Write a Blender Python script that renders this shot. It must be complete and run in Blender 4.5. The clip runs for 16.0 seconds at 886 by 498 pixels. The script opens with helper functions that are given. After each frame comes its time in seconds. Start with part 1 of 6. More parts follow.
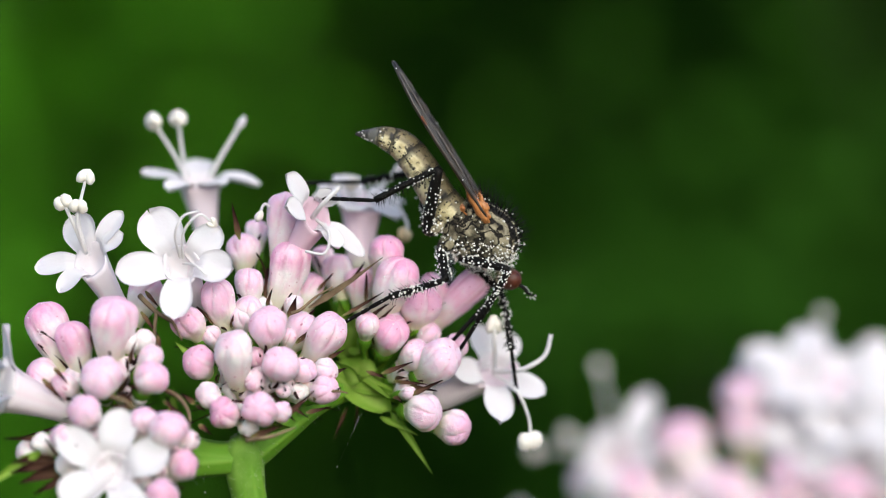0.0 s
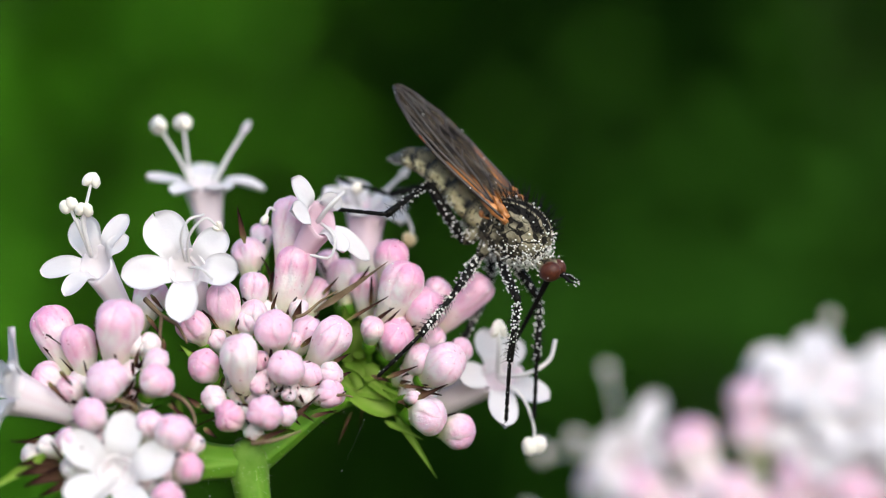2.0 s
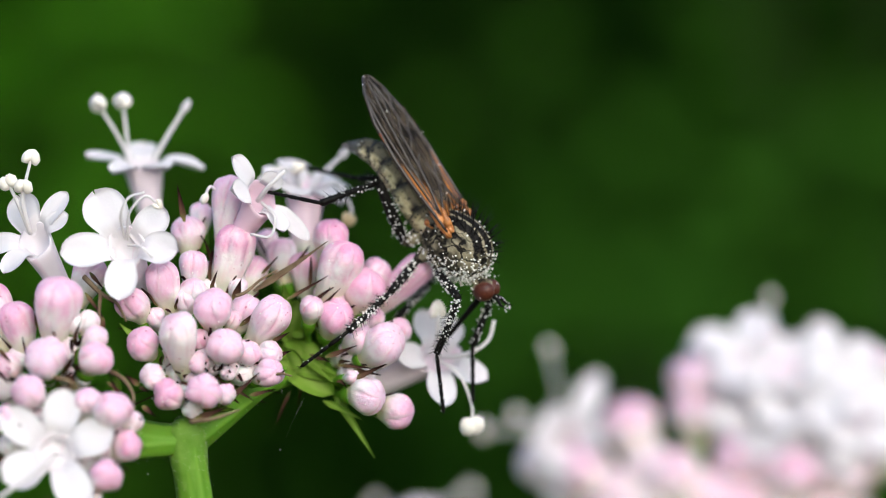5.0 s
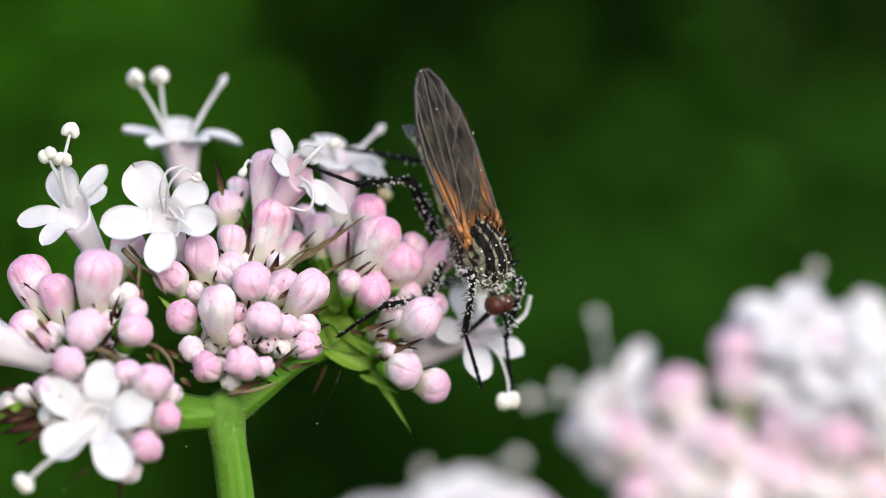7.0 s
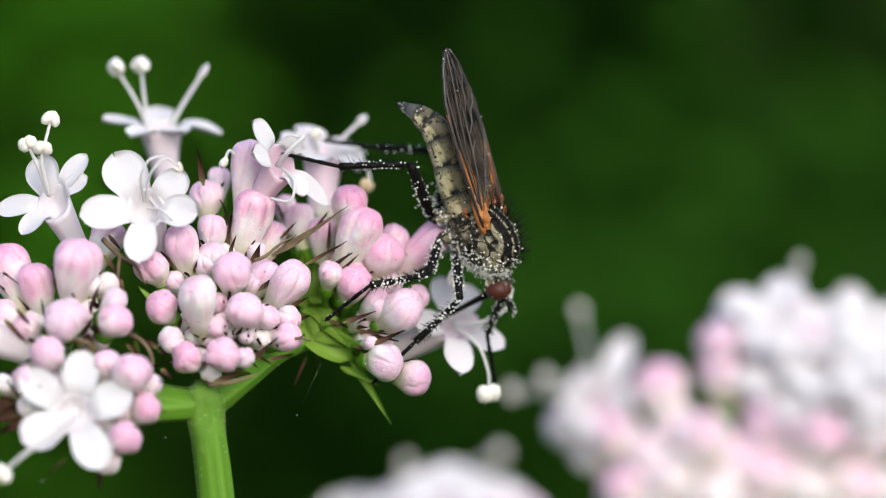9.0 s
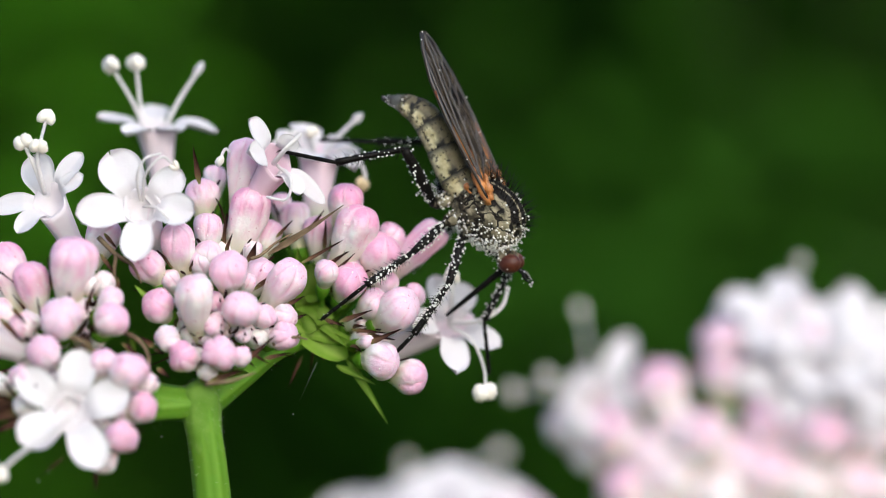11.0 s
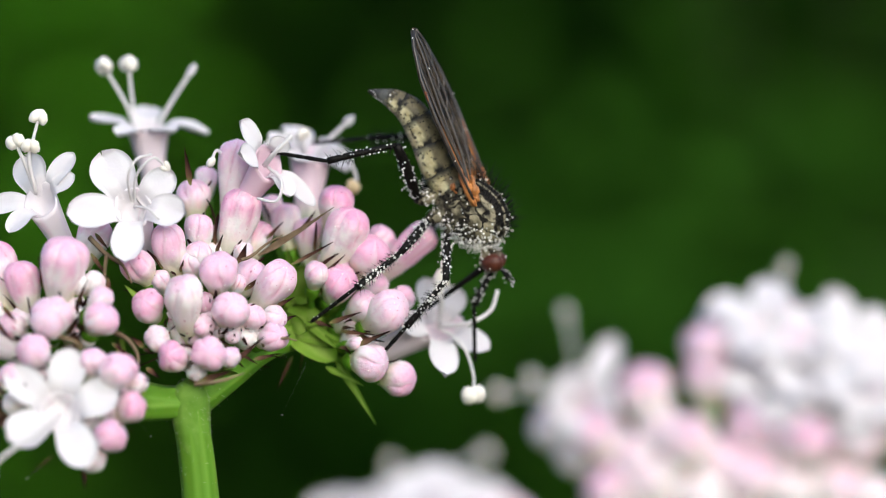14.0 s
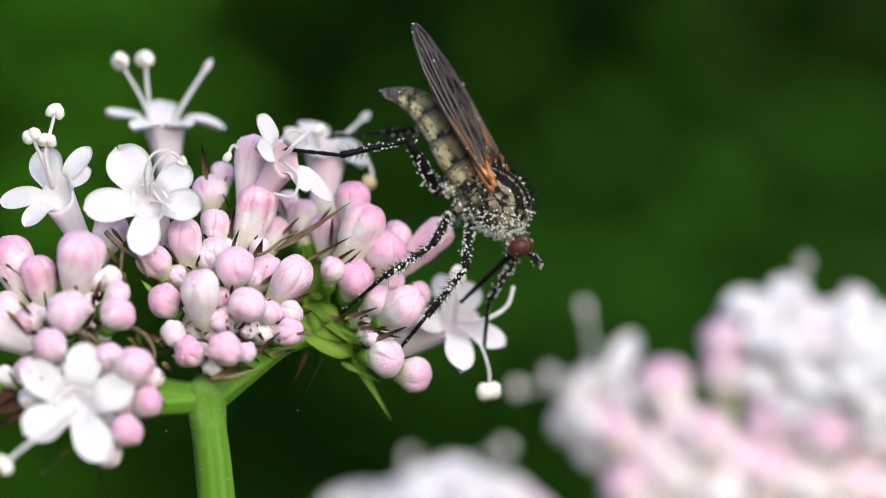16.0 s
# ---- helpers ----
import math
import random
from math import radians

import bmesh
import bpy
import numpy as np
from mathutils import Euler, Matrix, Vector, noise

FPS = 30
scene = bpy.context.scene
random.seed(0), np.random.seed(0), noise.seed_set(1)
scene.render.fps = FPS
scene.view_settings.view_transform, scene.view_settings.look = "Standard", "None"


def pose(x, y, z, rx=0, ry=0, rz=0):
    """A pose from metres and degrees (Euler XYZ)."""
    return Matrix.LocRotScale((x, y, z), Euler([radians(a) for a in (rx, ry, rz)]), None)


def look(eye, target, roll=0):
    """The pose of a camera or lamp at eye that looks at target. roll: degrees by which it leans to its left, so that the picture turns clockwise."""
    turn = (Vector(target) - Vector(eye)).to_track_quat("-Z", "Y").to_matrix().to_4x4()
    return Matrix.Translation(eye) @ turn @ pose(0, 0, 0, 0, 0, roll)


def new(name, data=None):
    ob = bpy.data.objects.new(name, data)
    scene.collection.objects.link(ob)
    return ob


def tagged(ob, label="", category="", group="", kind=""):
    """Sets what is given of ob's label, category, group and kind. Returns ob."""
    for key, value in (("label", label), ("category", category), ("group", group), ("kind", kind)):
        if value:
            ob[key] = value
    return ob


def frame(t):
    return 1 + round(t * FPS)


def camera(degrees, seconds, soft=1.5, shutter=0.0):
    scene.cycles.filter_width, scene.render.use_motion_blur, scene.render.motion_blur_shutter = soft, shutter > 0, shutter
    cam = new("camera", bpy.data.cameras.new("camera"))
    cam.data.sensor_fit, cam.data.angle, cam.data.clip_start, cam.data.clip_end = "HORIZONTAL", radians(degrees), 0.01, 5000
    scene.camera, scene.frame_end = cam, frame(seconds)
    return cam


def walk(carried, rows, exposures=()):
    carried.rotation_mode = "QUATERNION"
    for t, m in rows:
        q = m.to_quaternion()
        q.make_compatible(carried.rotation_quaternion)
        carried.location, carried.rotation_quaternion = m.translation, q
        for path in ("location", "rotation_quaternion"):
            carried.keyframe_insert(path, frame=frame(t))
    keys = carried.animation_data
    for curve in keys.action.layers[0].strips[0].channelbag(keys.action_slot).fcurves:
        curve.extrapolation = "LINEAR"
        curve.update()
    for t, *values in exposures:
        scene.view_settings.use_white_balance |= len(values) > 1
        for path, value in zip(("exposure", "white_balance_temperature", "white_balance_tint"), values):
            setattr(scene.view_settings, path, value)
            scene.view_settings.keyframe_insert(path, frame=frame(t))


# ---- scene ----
# Everything near the flowers is given in millimetres from a point H metres above the ground.
H = 0.6
MM = 0.001

cam = camera(20, 16.0, soft=0.5)
cam.data.dof.use_dof = True
cam.data.dof.focus_distance = 0.1257
cam.data.dof.aperture_fstop = 16.5

# seconds, eye in millimetres, yaw, pitch and roll in degrees
PATH = [
    (0, 0.000, -127.000, 0.000, -0.001, 0.003, -0.042),
    (0.5, -0.068, -126.926, 0.047, -0.138, -0.066, -0.049),
    (1, -0.401, -126.983, -0.009, -0.222, -0.001, -0.082),
    (1.5, -0.491, -127.076, 0.098, -0.101, 0.003, -0.017),
    (2, -0.655, -127.132, -0.385, -0.180, 0.275, 0.099),
    (2.5, -0.861, -127.082, -0.474, -0.438, 0.329, 0.244),
    (3, -1.238, -127.187, -0.546, -0.882, 0.365, 0.425),
    (3.5, -0.968, -127.397, -0.183, -1.337, 0.203, 0.528),
    (3.7, -1.006, -127.352, -0.025, -1.662, 0.122, 0.545),
    (5.8, -2.120, -127.350, -1.594, -1.985, 0.004, 0.582),
    (6, -2.737, -127.486, -1.684, -2.069, -0.062, 0.633),
    (6.5, -2.919, -127.563, -1.718, -1.897, -0.105, 0.748),
    (7, -3.271, -127.614, -2.082, -1.879, 0.008, 0.776),
    (7.5, -3.537, -127.852, -2.030, -2.163, -0.002, 0.932),
    (8, -3.440, -127.551, -2.027, -2.403, -0.028, 0.943),
    (8.5, -3.602, -127.255, -2.151, -2.530, -0.046, 1.066),
    (9, -3.597, -127.080, -2.161, -2.457, -0.135, 1.146),
    (11.3, -4.544, -126.827, -2.025, -3.049, -0.225, 1.279),
    (11.5, -4.588, -126.836, -2.073, -3.139, -0.218, 1.530),
    (12, -4.398, -126.919, -2.108, -3.205, -0.193, 1.541),
    (12.5, -4.159, -127.076, -1.991, -3.101, -0.223, 1.539),
    (13, -4.182, -127.150, -1.861, -3.091, -0.261, 1.555),
    (13.5, -4.115, -127.248, -2.464, -3.040, 0.033, 1.604),
    (14, -3.848, -127.363, -2.168, -2.880, -0.094, 1.620),
    (14.5, -3.875, -127.222, -2.415, -2.742, -0.032, 1.616),
    (15, -3.970, -127.307, -2.514, -2.642, -0.000, 1.711),
    (15.5, -4.187, -127.173, -2.567, -2.638, 0.002, 1.746),
    (16, -4.395, -127.232, -2.423, -2.762, -0.083, 1.820),
]


def eye_pose(x, y, z, yaw, pitch, roll):
    return pose(x * MM, y * MM, H + z * MM, 90 + pitch, 0, yaw) @ pose(0, 0, 0, 0, 0, roll)


walk(cam, [(r[0], eye_pose(*r[1:])) for r in PATH], exposures=[(0, 0.66, 6060, 5.5), (16.0, 0.66, 6060, 5.5)])

# ---- light: a bright overcast sky with a soft high sun ----
world = bpy.data.worlds.new("overcast")
scene.world = world
world.use_nodes = True
wn = world.node_tree.nodes
sky = wn.new("ShaderNodeTexSky")
sky.sky_type = "NISHITA"
sky.sun_disc = False
sky.sun_elevation, sky.sun_rotation = radians(34), radians(160)
sky.dust_density, sky.air_density = 3.0, 1.0
wn["Background"].inputs["Strength"].default_value = 0.13
world.node_tree.links.new(sky.outputs["Color"], wn["Background"].inputs["Color"])

sun = new("sun", bpy.data.lights.new("sun", "SUN"))
sun.data.energy, sun.data.angle, sun.data.color = 0.72, radians(60), (1.0, 0.98, 0.95)
sun.matrix_world = look((0.38, -1.04, 0.74), (0, 0, 0))


# ---- materials ----
def material(name, rough=0.5, spec=0.4):
    m = bpy.data.materials.new(name)
    m.use_nodes = True
    b = m.node_tree.nodes["Principled BSDF"]
    b.inputs["Roughness"].default_value = rough
    b.inputs["Specular IOR Level"].default_value = spec
    return m, m.node_tree.nodes, m.node_tree.links, b


def noise_of(nodes, links, scale, detail=4.0, rough=0.55, coord="Object"):
    tc = nodes.new("ShaderNodeTexCoord")
    n = nodes.new("ShaderNodeTexNoise")
    n.inputs["Scale"].default_value, n.inputs["Detail"].default_value, n.inputs["Roughness"].default_value = scale, detail, rough
    links.new(tc.outputs[coord], n.inputs["Vector"])
    return n.outputs["Fac"]


def ramp(nodes, links, value, stops):
    r = nodes.new("ShaderNodeValToRGB")
    while len(r.color_ramp.elements) < len(stops):
        r.color_ramp.elements.new(0.5)
    for e, (p, c) in zip(r.color_ramp.elements, stops):
        e.position, e.color = p, (*c, 1)
    links.new(value, r.inputs["Fac"])
    return r.outputs["Color"]


def mix(nodes, links, fac, a, b, mode="MIX"):
    n = nodes.new("ShaderNodeMix")
    n.data_type, n.blend_type = "RGBA", mode
    for v, s in ((fac, n.inputs["Factor"]), (a, n.inputs["A"]), (b, n.inputs["B"])):
        if isinstance(v, (int, float)):
            s.default_value = v
        elif isinstance(v, tuple):
            s.default_value = (*v, 1)
        else:
            links.new(v, s)
    return n.outputs["Result"]


def attr(nodes, name):
    a = nodes.new("ShaderNodeAttribute")
    a.attribute_name = name
    return a.outputs["Fac"]


def calc(nodes, links, op, a, b=0.0, clamp=False):
    n = nodes.new("ShaderNodeMath")
    n.operation, n.use_clamp = op, clamp
    for v, s in ((a, n.inputs[0]), (b, n.inputs[1])):
        if isinstance(v, (int, float)):
            s.default_value = v
        else:
            links.new(v, s)
    return n.outputs[0]


def bump(nodes, links, bsdf, height, strength, distance):
    n = nodes.new("ShaderNodeBump")
    n.inputs["Strength"].default_value, n.inputs["Distance"].default_value = strength, distance
    links.new(height, n.inputs["Height"])
    links.new(n.outputs["Normal"], bsdf.inputs["Normal"])


def translucent(m, nodes, links, bsdf, colour, share):
    t = nodes.new("ShaderNodeBsdfTranslucent")
    if isinstance(colour, tuple):
        t.inputs["Color"].default_value = (*colour, 1)
    else:
        links.new(colour, t.inputs["Color"])
    x = nodes.new("ShaderNodeMixShader")
    x.inputs["Fac"].default_value = share
    links.new(bsdf.outputs[0], x.inputs[1])
    links.new(t.outputs[0], x.inputs[2])
    links.new(x.outputs[0], nodes["Material Output"].inputs["Surface"])


def plain(name, low, high, rough=0.5, scale=3000, spec=0.4, relief=0.0, share=0.0):
    """A surface that varies between two colours at two scales."""
    m, n, l, b = material(name, rough, spec)
    fine = noise_of(n, l, scale)
    wide = noise_of(n, l, scale * 0.13, 2)
    both = calc(n, l, "MULTIPLY_ADD", fine, 0.55)
    n[-1].inputs[2].default_value = 0.0
    both = calc(n, l, "ADD", both, calc(n, l, "MULTIPLY", wide, 0.45))
    c = ramp(n, l, both, [(0.36, low), (0.64, high)])
    l.new(c, b.inputs["Base Color"])
    if relief:
        bump(n, l, b, fine, relief, 0.00004 * 3000 / scale)
    if share:
        translucent(m, n, l, b, c, share)
    return m


def bud_material():
    m, n, l, b = material("bud_skin", 0.42, 0.35)
    along, pale, seam, rim = attr(n, "along"), attr(n, "pale"), attr(n, "seam"), attr(n, "rim")
    blotch = noise_of(n, l, 900, 3)
    grain = noise_of(n, l, 6000, 3)
    info = n.new("ShaderNodeObjectInfo")
    hue = ramp(n, l, info.outputs["Random"], [(0.0, (0.79, 0.47, 0.64)), (0.5, (0.80, 0.57, 0.71)), (1.0, (0.74, 0.34, 0.53))])
    white = mix(n, l, calc(n, l, "MULTIPLY", grain, 0.5), (0.85, 0.80, 0.80), (0.81, 0.73, 0.74))
    green = mix(n, l, blotch, (0.50, 0.52, 0.23), (0.76, 0.70, 0.48))
    tip = calc(n, l, "ADD", along, calc(n, l, "MULTIPLY", calc(n, l, "SUBTRACT", blotch, 0.5), 1.25))
    tip = calc(n, l, "SUBTRACT", tip, calc(n, l, "MULTIPLY", pale, 0.62))
    pink = ramp(n, l, tip, [(0.26, (0, 0, 0)), (0.76, (1, 1, 1))])
    c = mix(n, l, pink, white, hue)
    base = ramp(n, l, calc(n, l, "ADD", along, calc(n, l, "MULTIPLY", pale, 0.06)), [(0.08, (1, 1, 1)), (0.58, (0, 0, 0))])
    c = mix(n, l, base, c, green)
    c = mix(n, l, calc(n, l, "MULTIPLY", rim, 0.40), c, white)
    tc = n.new("ShaderNodeTexCoord")
    longways = n.new("ShaderNodeMapping")
    longways.inputs["Scale"].default_value = (5200, 5200, 600)
    l.new(tc.outputs["Object"], longways.inputs["Vector"])
    fibre = n.new("ShaderNodeTexNoise")
    fibre.inputs["Scale"].default_value, fibre.inputs["Detail"].default_value = 1.0, 3.0
    l.new(longways.outputs["Vector"], fibre.inputs["Vector"])
    vein = ramp(n, l, fibre.outputs["Fac"], [(0.52, (0, 0, 0)), (0.68, (1, 1, 1))])
    c = mix(n, l, calc(n, l, "MULTIPLY", calc(n, l, "MULTIPLY", vein, pink), 0.30), c, (0.70, 0.24, 0.42))
    line = calc(n, l, "MULTIPLY", seam, calc(n, l, "MULTIPLY", grain, 0.55), True)
    c = mix(n, l, line, c, (0.66, 0.20, 0.36))
    speck = ramp(n, l, noise_of(n, l, 4200, 1), [(0.735, (0, 0, 0)), (0.77, (1, 1, 1))])
    c = mix(n, l, calc(n, l, "MULTIPLY", speck, 0.7), c, (0.42, 0.07, 0.17))
    l.new(c, b.inputs["Base Color"])
    b.inputs["Subsurface Weight"].default_value = 0.25
    b.inputs["Subsurface Radius"].default_value = (1.0, 0.55, 0.5)
    b.inputs["Subsurface Scale"].default_value = 0.0005
    mid = noise_of(n, l, 2200, 2)
    bump(n, l, b, calc(n, l, "ADD", calc(n, l, "SUBTRACT", grain, seam), calc(n, l, "MULTIPLY", mid, 2.2)), 0.5, 0.00006)
    return m


def petal_material():
    m, n, l, b = material("petal_white", 0.48, 0.3)
    along = attr(n, "along")
    vein = attr(n, "seam")
    wide = noise_of(n, l, 700, 3)
    fine = noise_of(n, l, 7000, 4)
    c = mix(n, l, wide, (0.88, 0.865, 0.88), (0.855, 0.81, 0.845))
    throat = ramp(n, l, along, [(0.0, (1, 1, 1)), (0.35, (0, 0, 0))])
    c = mix(n, l, calc(n, l, "MULTIPLY", throat, 0.22), c, (0.86, 0.76, 0.82))
    c = mix(n, l, calc(n, l, "MULTIPLY", vein, 0.12), c, (0.84, 0.72, 0.80))
    l.new(c, b.inputs["Base Color"])
    bump(n, l, b, calc(n, l, "SUBTRACT", fine, calc(n, l, "MULTIPLY", vein, 1.5)), 0.22, 0.00006)
    translucent(m, n, l, b, c, 0.26)
    return m


def tube_material():
    m, n, l, b = material("corolla_tube", 0.45, 0.3)
    along, pale = attr(n, "along"), attr(n, "pale")
    wide = noise_of(n, l, 800, 3)
    streak = attr(n, "seam")
    pink = mix(n, l, wide, (0.88, 0.44, 0.63), (0.92, 0.64, 0.78))
    white = mix(n, l, wide, (0.93, 0.90, 0.92), (0.91, 0.85, 0.89))
    c = mix(n, l, pale, pink, white)
    c = mix(n, l, ramp(n, l, along, [(0.0, (1, 1, 1)), (0.3, (0, 0, 0))]), c, (0.72, 0.76, 0.55))
    c = mix(n, l, calc(n, l, "MULTIPLY", streak, 0.25), c, (0.78, 0.42, 0.58))
    l.new(c, b.inputs["Base Color"])
    translucent(m, n, l, b, c, 0.26)
    return m


def stem_material():
    m, n, l, b = material("stem_green", 0.55, 0.18)
    rib = attr(n, "seam")
    wide = noise_of(n, l, 250, 3)
    fine = noise_of(n, l, 3500, 4)
    c = mix(n, l, wide, (0.070, 0.185, 0.006), (0.115, 0.265, 0.014))
    c = mix(n, l, calc(n, l, "MULTIPLY", rib, 0.7), c, (0.19, 0.37, 0.045))
    c = mix(n, l, calc(n, l, "MULTIPLY", fine, 0.4), c, (0.13, 0.28, 0.02))
    l.new(c, b.inputs["Base Color"])
    b.inputs["Subsurface Weight"].default_value = 0.12
    b.inputs["Subsurface Scale"].default_value = 0.0006
    bump(n, l, b, fine, 0.25, 0.00005)
    return m


def bract_material():
    m, n, l, b = material("bract_skin", 0.7, 0.08)
    along = attr(n, "along")
    wide = noise_of(n, l, 1500, 3)
    c = ramp(n, l, calc(n, l, "ADD", along, calc(n, l, "MULTIPLY", wide, 0.3)), [(0.10, (0.18, 0.19, 0.06)), (0.40, (0.12, 0.065, 0.04)), (0.9, (0.035, 0.013, 0.012))])
    l.new(c, b.inputs["Base Color"])
    return m


def leafy(name, low, high, vein):
    m, n, l, b = material(name, 0.6, 0.12)
    wide = noise_of(n, l, 900, 3)
    c = mix(n, l, wide, low, high)
    c = mix(n, l, calc(n, l, "MULTIPLY", attr(n, "seam"), 0.5), c, vein)
    l.new(c, b.inputs["Base Color"])
    translucent(m, n, l, b, c, 0.34)
    return m


def thorax_material():
    """Grey-brown dusting with black lengthwise stripes on the back."""
    m, n, l, b = material("thorax_skin", 0.7, 0.15)
    tc = n.new("ShaderNodeTexCoord")
    sep = n.new("ShaderNodeSeparateXYZ")
    l.new(tc.outputs["Object"], sep.inputs[0])
    fine = noise_of(n, l, 5000, 4)
    wide = noise_of(n, l, 1300, 3)
    wob = calc(n, l, "MULTIPLY", calc(n, l, "SUBTRACT", wide, 0.5), 0.0003)
    s = calc(n, l, "SINE", calc(n, l, "MULTIPLY", calc(n, l, "ADD", sep.outputs["Y"], wob), 12000.0))
    s = ramp(n, l, calc(n, l, "MULTIPLY_ADD", s, 0.5), [(0.74, (0, 0, 0)), (0.94, (1, 1, 1))])
    n[-2].inputs[2].default_value = 0.5
    back = ramp(n, l, calc(n, l, "ADD", calc(n, l, "MULTIPLY", sep.outputs["Z"], 580.0), calc(n, l, "MULTIPLY", wob, 600.0)), [(0.46, (0, 0, 0)), (0.60, (1, 1, 1))])
    dust = mix(n, l, ramp(n, l, wide, [(0.38, (0, 0, 0)), (0.62, (1, 1, 1))]), (0.065, 0.056, 0.036), (0.44, 0.39, 0.26))
    vor = n.new("ShaderNodeTexVoronoi")
    vor.feature = "DISTANCE_TO_EDGE"
    vor.inputs["Scale"].default_value = 1000.0
    warp = n.new("ShaderNodeVectorMath")
    warp.operation = "MULTIPLY_ADD"
    wn3 = n.new("ShaderNodeTexNoise")
    wn3.inputs["Scale"].default_value = 2200.0
    l.new(tc.outputs["Object"], wn3.inputs["Vector"])
    l.new(wn3.outputs["Color"], warp.inputs[0])
    warp.inputs[1].default_value = (0.0012, 0.0012, 0.0012)
    l.new(tc.outputs["Object"], warp.inputs[2])
    l.new(warp.outputs[0], vor.inputs["Vector"])
    blot = ramp(n, l, vor.outputs["Distance"], [(0.04, (1, 1, 1)), (0.10, (0, 0, 0))])
    side = mix(n, l, blot, dust, (0.012, 0.010, 0.008))
    top = mix(n, l, s, (0.008, 0.007, 0.007), (0.36, 0.32, 0.22))
    c = mix(n, l, back, side, top)
    c = mix(n, l, calc(n, l, "MULTIPLY", fine, 0.3), c, (0.03, 0.026, 0.02))
    l.new(c, b.inputs["Base Color"])
    bump(n, l, b, calc(n, l, "ADD", fine, calc(n, l, "SUBTRACT", calc(n, l, "MULTIPLY", wide, 2.5), calc(n, l, "MULTIPLY", blot, 1.2))), 0.8, 0.00009)
    return m


def abdomen_material():
    """Cream flanks with black marks, a dark back, narrow dark seams between the rings and a grey tip."""
    m, n, l, b = material("abdomen_skin", 0.42, 0.4)
    along, round_, edge, ring = attr(n, "along"), attr(n, "pale"), attr(n, "seam"), attr(n, "ring")
    fine = noise_of(n, l, 7000, 4)
    wide = noise_of(n, l, 1700, 4)
    blotch = noise_of(n, l, 2600, 3)
    cream = mix(n, l, ramp(n, l, wide, [(0.34, (0, 0, 0)), (0.60, (1, 1, 1))]), (0.48, 0.39, 0.18), (0.88, 0.80, 0.51))
    brown = mix(n, l, blotch, (0.06, 0.05, 0.034), (0.42, 0.34, 0.18))
    wob = calc(n, l, "MULTIPLY", calc(n, l, "SUBTRACT", wide, 0.5), 0.25)
    back = ramp(n, l, calc(n, l, "ADD", round_, wob), [(0.57, (0, 0, 0)), (0.66, (1, 1, 1))])
    c = mix(n, l, back, cream, brown)
    front = ramp(n, l, calc(n, l, "ADD", ring, calc(n, l, "MULTIPLY", wob, 1.6)), [(0.20, (1, 1, 1)), (0.36, (0, 0, 0))])
    band = ramp(n, l, calc(n, l, "ADD", round_, wob), [(0.46, (0, 0, 0)), (0.52, (1, 1, 1)), (0.72, (1, 1, 1)), (0.80, (0, 0, 0))])
    c = mix(n, l, calc(n, l, "MULTIPLY", front, band), c, (0.008, 0.007, 0.006))
    belly = ramp(n, l, calc(n, l, "ADD", round_, wob), [(0.10, (1, 1, 1)), (0.24, (0, 0, 0))])
    c = mix(n, l, calc(n, l, "MULTIPLY", belly, 0.75), c, (0.20, 0.15, 0.075))
    speck = ramp(n, l, noise_of(n, l, 4200, 2), [(0.585, (0, 0, 0)), (0.63, (1, 1, 1))])
    c = mix(n, l, calc(n, l, "MULTIPLY", speck, 0.85), c, (0.015, 0.012, 0.010))
    tip = ramp(n, l, along, [(0.70, (0, 0, 0)), (0.76, (1, 1, 1))])
    c = mix(n, l, tip, c, mix(n, l, wide, (0.045, 0.045, 0.042), (0.20, 0.195, 0.18)))
    end = ramp(n, l, along, [(0.84, (0, 0, 0)), (0.90, (1, 1, 1))])
    c = mix(n, l, end, c, (0.03, 0.028, 0.026))
    c = mix(n, l, calc(n, l, "MULTIPLY", edge, 0.99), c, (0.006, 0.005, 0.004))
    c = mix(n, l, calc(n, l, "MULTIPLY", fine, 0.12), c, (0.05, 0.042, 0.03))
    l.new(c, b.inputs["Base Color"])
    bump(n, l, b, calc(n, l, "ADD", fine, wide), 0.6, 0.00007)
    return m


